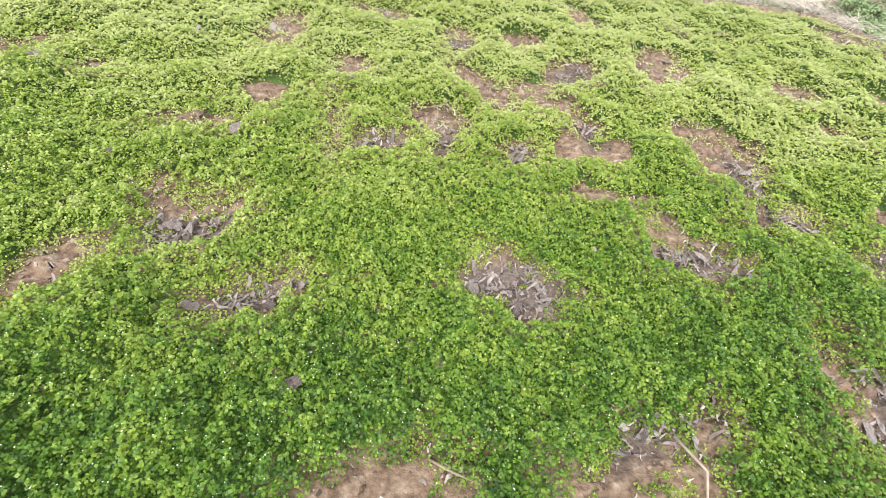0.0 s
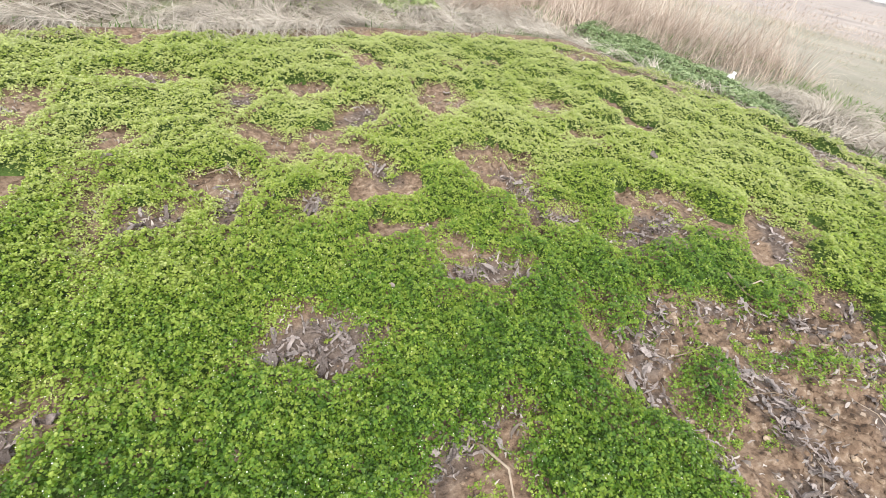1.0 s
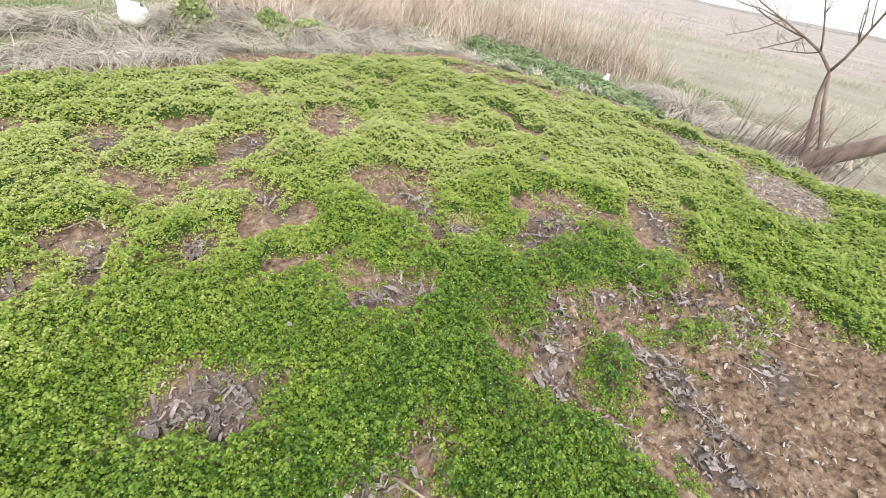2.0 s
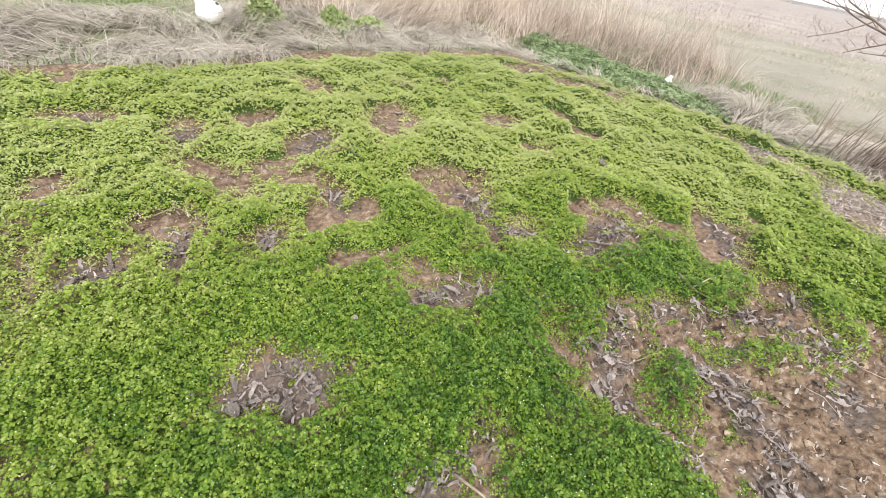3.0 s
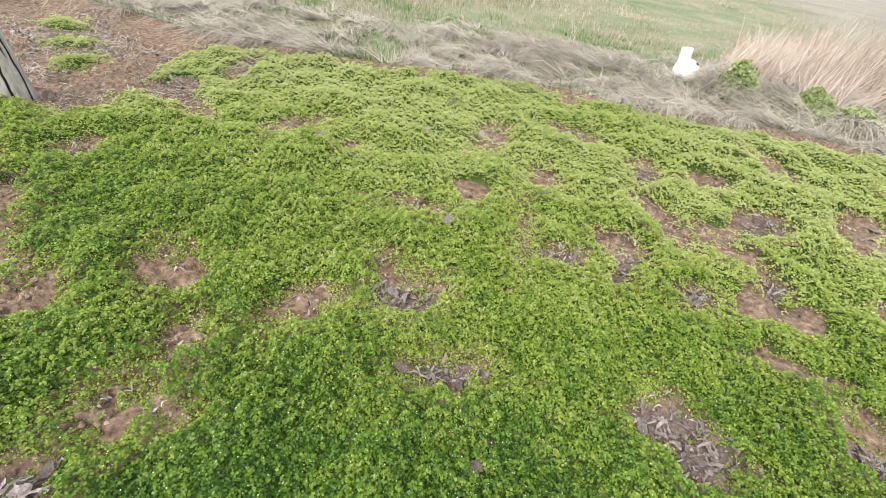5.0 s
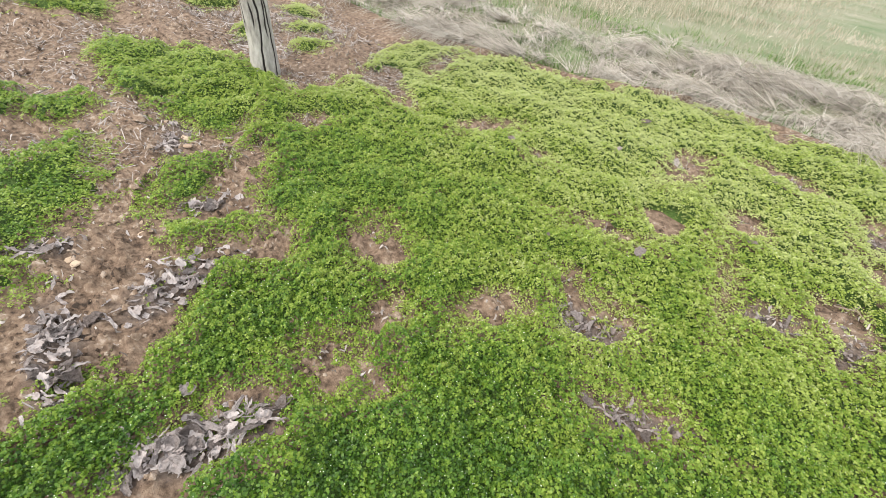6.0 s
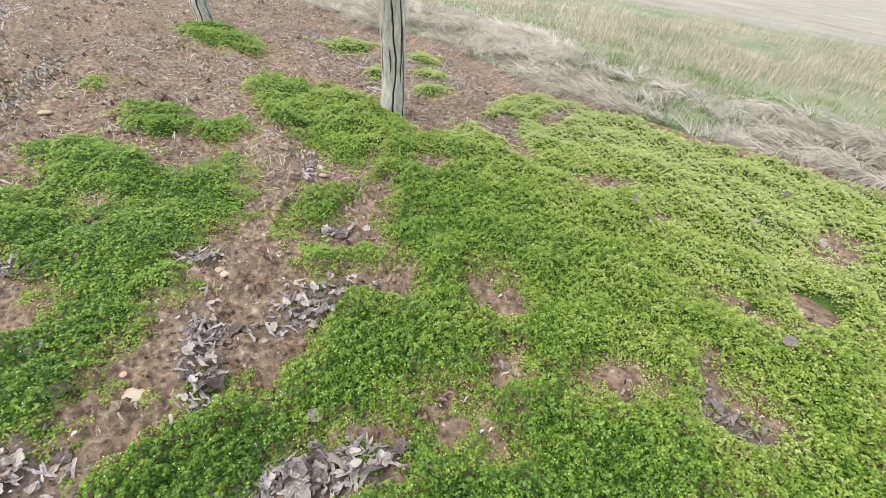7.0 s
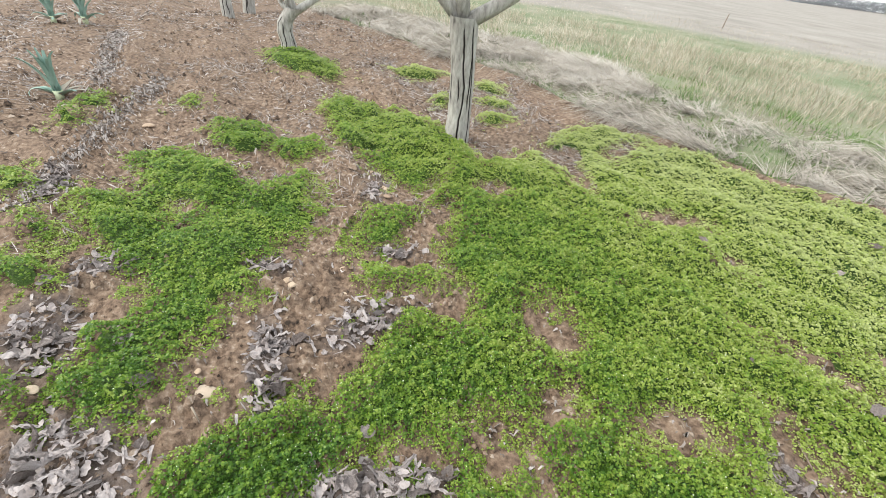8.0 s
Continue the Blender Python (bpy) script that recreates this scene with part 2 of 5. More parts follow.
def ground_z(x, y, e=None):
    x, y = np.asarray(x, float), np.asarray(y, float)
    e = garden_edge(x, y) if e is None else e
    r = np.hypot(x, y)
    soil = 0.035 * (fbm(x, y, 0.5, 2, 11) - 0.5) + 0.035 * (fbm(x, y, 0.10, 3, 12) - 0.5) * (0.4 + 1.2 * fbm(x, y, 0.4, 1, 13))
    near = smooth(9, 4, r)
    a, b = cells(x, y, 0.055, 15), cells(x, y, 0.026, 16)
    rough = smooth(0.3, 0.6, fbm(x, y, 0.25, 2, 17))
    crumbs = near * (0.028 * rough * smooth(0.5, 0.15, a[0]) + 0.011 * smooth(0.5, 0.1, b[0]) * (0.3 + rough))
    furrow = 0.022 * np.cos(2 * np.pi * (y + 0.08 * x + 0.1) / 0.78) * smooth(-2.2, -3.6, x)
    garden = smooth(-0.05, 0.1, e)
    out = np.maximum(-e, 0)
    ditch = smooth(2.6, 4.2, x) * smooth(7.5, 5.5, y)
    bank = 0.05 - 0.10 * smooth(0, 0.25, out) + 0.07 * smooth(0.3, 1.0, out) - 0.08 * smooth(1.6, 3.2, out) + (0.16 * (fbm(x, y, 1.1, 3, 21) - 0.5) + 0.05 * smooth(0.75, 0.1, cells(x, y, 0.8, 24)[0]) - 0.03) * smooth(0, 0.6, out) * smooth(6, 2.0, out)
    gully = -0.15 * smooth(0, 0.7, out) + 0.16 * smooth(1.3, 3.0, out) + 0.06 * (fbm(x, y, 0.7, 2, 22) - 0.5)
    outer = bank * (1 - ditch) + gully * ditch
    far = -(0.02 + 0.02 * smooth(0.3, 0.95, x / np.maximum(r, 1))) * np.maximum(r - 7, 0) + 9 * smooth(250, 420, r) * (fbm(x, y, 260, 3, 25) - 0.4) + 0.0012 * np.maximum(r - 7, 0) * (fbm(x, y, 60, 2, 23) - 0.5)
    return (soil + crumbs + furrow) * garden + outer * (1 - garden) - 0.02 + far


def cushions(x, y):
    """How far up a cushion, 0 in the creases to 1 on top."""
    wx, wy = x + 0.16 * (fbm(x, y, 0.3, 2, 45) - 0.5), y + 0.16 * (fbm(x, y, 0.3, 2, 46) - 0.5)
    a, b = cells(wx, wy, 0.46, 41), cells(wx, wy, 0.2, 42)
    return 0.2 + 0.55 * smooth(0, 0.7, a[1] - a[0]) * np.clip(1.15 - 0.6 * a[0] ** 2, 0, 1) + 0.15 * smooth(0, 0.6, b[1] - b[0]) + 0.1 * fbm(x, y, 0.07, 2, 43)


def mat_height(x, y, d):
    return smooth(-0.03, 0.085, d) * (0.012 + (0.07 + 0.05 * fbm(x, y, 1.3, 2, 47)) * cushions(x, y))


# ---- mesh helpers ----
def mesh_of(name, verts, faces, smooth_shade=True):
    """A mesh from arrays: verts (n, 3), faces (m, k)."""
    me = bpy.data.meshes.new(name)
    verts, faces = np.ascontiguousarray(verts, np.float32), np.ascontiguousarray(faces, np.int32)
    me.vertices.add(len(verts))
    me.vertices.foreach_set("co", verts.ravel())
    me.loops.add(faces.size)
    me.loops.foreach_set("vertex_index", faces.ravel())
    me.polygons.add(len(faces))
    me.polygons.foreach_set("loop_start", np.arange(0, faces.size, faces.shape[1], dtype=np.int32))
    me.update(calc_edges=True)
    if smooth_shade:
        me.polygons.foreach_set("use_smooth", np.ones(len(faces), bool))
    return me


def number_on(me, name, values):
    me.attributes.new(name, "FLOAT", "POINT").data.foreach_set("value", np.ascontiguousarray(values, np.float32))


def grid_faces(nx, ny):
    i = (np.arange(ny - 1)[:, None] * nx + np.arange(nx - 1)[None]).ravel()
    return np.stack([i, i + 1, i + nx + 1, i + nx], 1)


def ribbons(points, width, side):
    """Blades: points (n, k, 3), width (n, k), side (n, 3) as unit vectors."""
    n, k, _ = points.shape
    off = side[:, None, :] * width[..., None] / 2
    verts = np.stack([points - off, points + off], 2).reshape(-1, 3)
    a = (np.arange(n)[:, None] * 2 * k + 2 * np.arange(k - 1)[None]).ravel()
    return verts, np.stack([a, a + 1, a + 3, a + 2], 1)


def tube(bm, points, radii, sides=8, wobble=0.0, seed=0):
    """A closed limb along points into bm."""
    rnd, rings = random.Random(seed), []
    points = [Vector(p) for p in points]
    ref = Vector((0.3, 0.9, 0.2)).normalized()
    for n, p in enumerate(points):
        along = (points[min(n + 1, len(points) - 1)] - points[max(n - 1, 0)]).normalized()
        u = along.cross(ref)
        u = u.normalized() if u.length > 0.05 else along.orthogonal().normalized()
        v = along.cross(u)
        rings.append([bm.verts.new(p + (u * math.cos(a) + v * math.sin(a)) * radii[n] * (1 + wobble * (rnd.random() - 0.5))) for a in (2 * math.pi * s / sides for s in range(sides))])
    for lo, hi in zip(rings, rings[1:]):
        for s in range(sides):
            bm.faces.new((lo[s], lo[(s + 1) % sides], hi[(s + 1) % sides], hi[s]))
    bm.faces.new(list(reversed(rings[0])))
    bm.faces.new(rings[-1])


def part(name, bm, material, parent=None, label="", shade=True):
    me = bpy.data.meshes.new(name)
    bmesh.ops.recalc_face_normals(bm, faces=bm.faces[:])
    bm.to_mesh(me)
    bm.free()
    if shade:
        me.polygons.foreach_set("use_smooth", np.ones(len(me.polygons), bool))
    me.materials.append(material)
    ob = new(name, me)
    ob.parent = parent
    return tagged(ob, label)


def put(name, me, material, parent=None):
    me.materials.append(material)
    ob = new(name, me)
    ob.parent = parent
    return ob


# ---- materials ----
def surface(name, colours, size, rough=0.85, bump=0.3, bump_size=0.01, island=0.0, single=0.0, big=0.35, contrast=1.3, stretch=(1, 1, 1), number="", number_weight=0.0, through_light=0.0, gloss=0.3, metal=0.0):
    """A material whose colours run along a ramp by grain, large stains, and a chance per island or per object. Sizes in metres."""
    m = bpy.data.materials.new(name)
    m.use_nodes = True
    t = m.node_tree
    t.nodes.clear()
    add, link = t.nodes.new, t.links.new

    def maths(op, a, b):
        n = add("ShaderNodeMath")
        n.operation = op
        for slot, v in zip(n.inputs, (a, b)):
            if isinstance(v, (int, float)):
                slot.default_value = v
            else:
                link(v, slot)
        return n.outputs[0]

    def grain(scale, detail):
        n = add("ShaderNodeTexNoise")
        n.inputs["Scale"].default_value, n.inputs["Detail"].default_value, n.inputs["Roughness"].default_value = scale, detail, 0.62
        link(place.outputs[0], n.inputs["Vector"])
        return n.outputs["Fac"]

    coord, place = add("ShaderNodeTexCoord"), add("ShaderNodeMapping")
    place.inputs["Scale"].default_value = stretch
    link(coord.outputs["Object"], place.inputs["Vector"])
    value = maths("ADD", maths("MULTIPLY", maths("SUBTRACT", grain(1 / size, 6), 0.5), contrast), 0.5)
    value = maths("ADD", value, maths("MULTIPLY", maths("SUBTRACT", grain(0.13 / size, 3), 0.5), 2 * big))
    if island:
        geo = add("ShaderNodeNewGeometry")
        value = maths("ADD", value, maths("MULTIPLY", maths("SUBTRACT", geo.outputs["Random Per Island"], 0.5), island))
    if single:
        info = add("ShaderNodeObjectInfo")
        value = maths("ADD", value, maths("MULTIPLY", maths("SUBTRACT", info.outputs["Random"], 0.5), single))
    if number:
        att = add("ShaderNodeAttribute")
        att.attribute_name = number
        value = maths("ADD", value, maths("MULTIPLY", att.outputs["Fac"], number_weight))
    ramp = add("ShaderNodeValToRGB")
    while len(ramp.color_ramp.elements) < len(colours):
        ramp.color_ramp.elements.new(0.5)
    for n, (el, c) in enumerate(zip(ramp.color_ramp.elements, colours)):
        el.position, el.color = n / (len(colours) - 1), (*c, 1)
    link(value, ramp.inputs[0])
    bsdf, out = add("ShaderNodeBsdfPrincipled"), add("ShaderNodeOutputMaterial")
    link(ramp.outputs[0], bsdf.inputs["Base Color"])
    bsdf.inputs["Roughness"].default_value, bsdf.inputs["Specular IOR Level"].default_value, bsdf.inputs["Metallic"].default_value = rough, gloss, metal
    if bump:
        b = add("ShaderNodeBump")
        b.inputs["Strength"].default_value, b.inputs["Distance"].default_value = bump, bump_size
        link(grain(0.6 / bump_size, 4), b.inputs["Height"])
        link(b.outputs[0], bsdf.inputs["Normal"])
    last = bsdf.outputs[0]
    if through_light:
        glow, mix = add("ShaderNodeBsdfTranslucent"), add("ShaderNodeMixShader")
        link(ramp.outputs[0], glow.inputs["Color"])
        mix.inputs[0].default_value = through_light
        link(last, mix.inputs[1])
        link(glow.outputs[0], mix.inputs[2])
        last = mix.outputs[0]
    link(last, out.inputs[0])
    return m


# earth browns; dark end and high contrast also paint shade between crumbs
EARTH = [(0.028, 0.019, 0.013), (0.092, 0.061, 0.041), (0.155, 0.106, 0.072), (0.21, 0.152, 0.107), (0.325, 0.262, 0.205)]
SOIL = surface("garden_soil", EARTH, 0.03, 0.95, 0.7, 0.02, big=0.35, contrast=2.3, island=0.7)
# the leaf number mixes rim yellow with brightness painted by place and distance
LEAF = surface("chickweed_leaf", [(0.036, 0.092, 0.012), (0.085, 0.176, 0.019), (0.172, 0.264, 0.031), (0.277, 0.35, 0.065), (0.39, 0.44, 0.16)], 0.12, 0.42, 0, island=0.36, big=0.16, contrast=0.9, number="yellow_and_painted_light", number_weight=0.6, through_light=0.28, gloss=0.32)
# dark greens: shade in the gaps between leaves, put into the colour
GAP_SHADE = surface("chickweed_gap_shade", [(0.017, 0.036, 0.007), (0.045, 0.085, 0.015), (0.095, 0.14, 0.029)], 0.02, 0.8, 1.0, 0.012)
PETAL = surface("tiny_white_flower", [(0.55, 0.62, 0.42), (0.75, 0.78, 0.66)], 0.05, 0.6, 0)
DEAD = surface("dead_leaf", [(0.075, 0.056, 0.048), (0.19, 0.156, 0.14), (0.305, 0.264, 0.247), (0.41, 0.365, 0.345)], 0.02, 0.75, 0.8, 0.006, single=0.7, island=0.6, through_light=0.1)
SHRED = surface("bleached_shred", [(0.10, 0.082, 0.07), (0.22, 0.19, 0.168), (0.33, 0.294, 0.268), (0.42, 0.38, 0.35)], 0.1, 0.8, 0, island=0.9)
STONE = surface("pebble", [(0.24, 0.16, 0.11), (0.40, 0.30, 0.21), (0.55, 0.45, 0.33)], 0.012, 0.8, 0.5, 0.004, single=0.7)
CREAM = surface("cream_pebble", [(0.33, 0.265, 0.195), (0.45, 0.37, 0.285)], 0.02, 0.75, 0.3, 0.004)
HAY = surface("dead_grass", [(0.17, 0.15, 0.12), (0.33, 0.295, 0.245), (0.46, 0.42, 0.36), (0.57, 0.53, 0.47)], 0.3, 0.75, 0, island=0.6, big=0.45, through_light=0.15)
REED = surface("dry_reed", [(0.17, 0.125, 0.10), (0.35, 0.278, 0.222), (0.50, 0.42, 0.35), (0.64, 0.57, 0.49)], 0.6, 0.7, 0, island=0.8, big=0.35, through_light=0.15)
STRAW = surface("field_grass_blade", [(0.17, 0.19, 0.10), (0.34, 0.295, 0.21), (0.48, 0.425, 0.335), (0.62, 0.56, 0.465)], 1.5, 0.7, 0, island=0.8, big=0.35, through_light=0.2)
GRASS = surface("green_grass_blade", [(0.05, 0.11, 0.025), (0.11, 0.20, 0.04), (0.20, 0.28, 0.09)], 0.3, 0.6, 0, island=0.6, through_light=0.25)
NETTLE = surface("ditch_weed_leaf", [(0.105, 0.165, 0.072), (0.20, 0.27, 0.125), (0.32, 0.385, 0.21)], 0.15, 0.6, 0, island=0.7, through_light=0.25)
BUSH = surface("light_weed_leaf", [(0.19, 0.255, 0.09), (0.30, 0.365, 0.155), (0.41, 0.46, 0.24)], 0.1, 0.6, 0, island=0.6, through_light=0.3)
BARK = surface("grey_bark", [(0.025, 0.021, 0.018), (0.25, 0.235, 0.21), (0.39, 0.375, 0.335), (0.52, 0.50, 0.455)], 0.025, 0.9, 1.0, 0.01, stretch=(1, 1, 0.3), number="crack", number_weight=-2.0)
TWIG = surface("dry_twig", [(0.12, 0.085, 0.06), (0.24, 0.19, 0.145), (0.38, 0.32, 0.25)], 0.03, 0.85, 0.3, 0.004, single=0.6)
SHRUB = surface("shrub_bark", [(0.085, 0.063, 0.055), (0.18, 0.135, 0.115), (0.29, 0.235, 0.205)], 0.05, 0.9, 0.5, 0.008, stretch=(1, 1, 0.3))
LEEK = surface("leek_leaf", [(0.14, 0.23, 0.19), (0.23, 0.34, 0.28), (0.36, 0.46, 0.38)], 0.05, 0.5, 0.1, 0.01, stretch=(1, 1, 0.3), island=0.3, gloss=0.4)
SHANK = surface("leek_shank", [(0.38, 0.45, 0.25), (0.6, 0.62, 0.45)], 0.05, 0.5, 0.1, 0.01)
# blue-grey instead of twig brown: distance haze painted into the colour
HEDGE_HAZE = surface("hazed_tree_twigs", [(0.15, 0.16, 0.175), (0.21, 0.22, 0.235), (0.27, 0.275, 0.28)], 4.0, 0.9, 0, island=0.4)
PLASTIC = surface("white_plastic", [(0.80, 0.80, 0.78), (0.86, 0.86, 0.85)], 0.1, 0.35, 0.05, 0.01, gloss=0.5)
DARK = surface("dark_opening", [(0.03, 0.03, 0.035), (0.08, 0.08, 0.08)], 0.03, 0.8, 0)


def ground_material():
    m = surface("ground", EARTH, 0.03, 0.95, 0.7, 0.02, big=0.35, contrast=2.3)
    t = m.node_tree
    add, link = t.nodes.new, t.links.new
    bsdf = next(n for n in t.nodes if n.type == "BSDF_PRINCIPLED")
    soil_colour = bsdf.inputs["Base Color"].links[0].from_socket
    coord = add("ShaderNodeTexCoord")

    def turf(scale, colours, stretch):
        place, n, ramp = add("ShaderNodeMapping"), add("ShaderNodeTexNoise"), add("ShaderNodeValToRGB")
        place.inputs["Scale"].default_value = stretch
        n.inputs["Scale"].default_value, n.inputs["Detail"].default_value, n.inputs["Roughness"].default_value = scale, 8, 0.7
        link(coord.outputs["Object"], place.inputs[0])
        link(place.outputs[0], n.inputs["Vector"])
        while len(ramp.color_ramp.elements) < len(colours):
            ramp.color_ramp.elements.new(0.5)
        for k, (el, c) in enumerate(zip(ramp.color_ramp.elements, colours)):
            el.position, el.color = 0.3 + 0.4 * k / (len(colours) - 1), (*c, 1)
        link(n.outputs["Fac"], ramp.inputs[0])
        return ramp.outputs[0]

    def blend(name, a, b):
        att, mix = add("ShaderNodeAttribute"), add("ShaderNodeMix")
        att.attribute_name, mix.data_type = name, "RGBA"
        link(att.outputs["Fac"], mix.inputs[0])
        link(a, mix.inputs[6])
        link(b, mix.inputs[7])
        return mix.outputs[2]

    field = turf(0.9, [(0.085, 0.125, 0.05), (0.14, 0.165, 0.088), (0.195, 0.195, 0.125), (0.26, 0.245, 0.185)], (1, 1, 1))
    hay = turf(14.0, [(0.07, 0.06, 0.042), (0.17, 0.15, 0.11), (0.32, 0.285, 0.235)], (1, 1, 1))
    scrub = turf(0.35, [(0.19, 0.162, 0.148), (0.26, 0.228, 0.208), (0.325, 0.295, 0.265)], (1, 1, 1))
    rot = turf(60, [(0.045, 0.036, 0.032), (0.10, 0.08, 0.07), (0.2, 0.17, 0.15)], (1, 1, 1))
    colour = blend("hay", blend("scrub", blend("field", blend("humus", soil_colour, rot), field), scrub), hay)
    link(colour, bsdf.inputs["Base Color"])
    return m


# ---- ground: one sheet to the horizon ----
def spaced(lo, hi, step, out_lo, out_hi, grow=1.12):
    mid = list(np.arange(lo, hi + step / 2, step))
    up, s = [], step
    while (up[-1] if up else hi) < out_hi:
        s *= grow
        up.append((up[-1] if up else hi) + s)
    down, s = [], step
    while (down[-1] if down else lo) > out_lo:
        s *= grow
        down.append((down[-1] if down else lo) - s)
    return np.array(down[::-1] + mid + up)


def bands(cuts, out_lo, out_hi, grow):
    """Places along an axis: (from, step) up to each next cut, then growing steps outwards."""
    mid = [v for (a, step), (b, _) in zip(cuts, cuts[1:]) for v in np.arange(a, b - step / 2, step)]
    inner = spaced(mid[0], mid[0], 0.04, out_lo, mid[0], grow)
    outer = spaced(cuts[-1][0], cuts[-1][0], 0.04, cuts[-1][0], out_hi, grow)
    return np.array(list(inner[inner < mid[0] - 0.01]) + mid + list(outer))


gx = bands([(-2.9, 0.019), (-1.2, 0.05), (1.3, 0.02), (2.9, 0)], -1600, 1600, 1.09)
gy = bands([(-1.3, 0.019), (0.85, 0.05), (4.8, 0)], -1600, 1600, 1.09)
X, Y = (a.ravel() for a in np.meshgrid(gx, gy))
E_ = garden_edge(X, Y)
ground_mesh = mesh_of("ground", np.stack([X, Y, ground_z(X, Y, E_)], 1), grid_faces(len(gx), len(gy)))
out_ = np.maximum(-E_, 0)
number_on(ground_mesh, "field", smooth(0.15, 0.5, out_))
number_on(ground_mesh, "hay", smooth(0.15, 0.35, out_) * smooth(3.2, 1.8, out_) * smooth(0.25, 0.5, fbm(X, Y, 0.9, 3, 51)))
number_on(ground_mesh, "scrub", np.maximum(0.6 * smooth(3.0, 6.0, X), smooth(17, 19, np.hypot(X, Y) + 4 * (fbm(X, Y, 6, 2, 52) - 0.5)) * np.maximum(smooth(-0.25, 0.25, X / np.maximum(np.hypot(X, Y), 1) - 0.5), 0.8 * smooth(14, 18, -0.78 * X + 0.63 * Y))))
humus = np.zeros(len(X))
for hx, hy, ha, hb, ht, hn in HEAPS_BED + HEAPS_EAST + HEAPS_WEST:
    humus = np.maximum(humus, smooth(-0.03, 0.03, oval(X + 0.1 * (fbm(X, Y, 0.1, 2, 53) - 0.5), Y + 0.1 * (fbm(X, Y, 0.1, 2, 54) - 0.5), hx, hy, ha * 1.15, hb * 1.15, ht)))
number_on(ground_mesh, "humus", 0.75 * humus)
tagged(put("ground", ground_mesh, ground_material()), "brown tilled garden soil running into pale dry field", "ground", kind="structure")


# ---- chickweed ----
LEAF_SHAPE = np.array([(0, 0, 0), (0.36, 0.28, 0.05), (0.37, 0.62, 0.06), (0, 1.05, -0.04), (-0.37, 0.62, 0.06), (-0.36, 0.28, 0.05)])


def leaf_cloud(rng, x, y, z, size, tilt, corners=6):
    """Small oval leaves at the places given: six corners with a folded midrib, or four or three for small ones."""
    n = len(x)
    shape = {6: LEAF_SHAPE, 4: np.array([(0, 0, 0), (0.44, 0.5, 0.07), (0, 1.0, -0.03), (-0.44, 0.5, 0.07)]), 3: np.array([(0.45, 0.15, 0), (0, 1.0, 0.08), (-0.45, 0.15, 0)])}[corners]
    yaw, pitch, roll = rng.uniform(0, 2 * np.pi, n), rng.normal(0, tilt, n), rng.normal(0, tilt, n)
    v = shape[None] * size[:, None, None] * np.stack([rng.uniform(0.8, 1.15, n), np.ones(n), rng.uniform(0.3, 2.2, n)], 1)[:, None]
    v[..., 1] -= 0.5 * size[:, None]
    cp, sp, cr, sr, cy, sy = np.cos(pitch), np.sin(pitch), np.cos(roll), np.sin(roll), np.cos(yaw), np.sin(yaw)
    a, b, c = v[..., 0], v[..., 1] * cp[:, None] - v[..., 2] * sp[:, None], v[..., 1] * sp[:, None] + v[..., 2] * cp[:, None]
    a, c = a * cr[:, None] + c * sr[:, None], -a * sr[:, None] + c * cr[:, None]
    v = np.stack([a * cy[:, None] - b * sy[:, None] + x[:, None], a * sy[:, None] + b * cy[:, None] + y[:, None], c + z[:, None]], -1)
    base = corners * np.arange(n)[:, None]
    return v.reshape(-1, 3), np.concatenate([base + [0, 1, 2, 3], base + [0, 3, 4, 5]]) if corners == 6 else base + np.arange(corners)


def between(grid, u, v):
    """Values of a grid between its points, at columns u and rows v."""
    i, j = np.clip(u.astype(int), 0, grid.shape[1] - 2), np.clip(v.astype(int), 0, grid.shape[0] - 2)
    a, b = u - i, v - j
    return (grid[j, i] * (1 - a) + grid[j, i + 1] * a) * (1 - b) + (grid[j + 1, i] * (1 - a) + grid[j + 1, i + 1] * a) * b


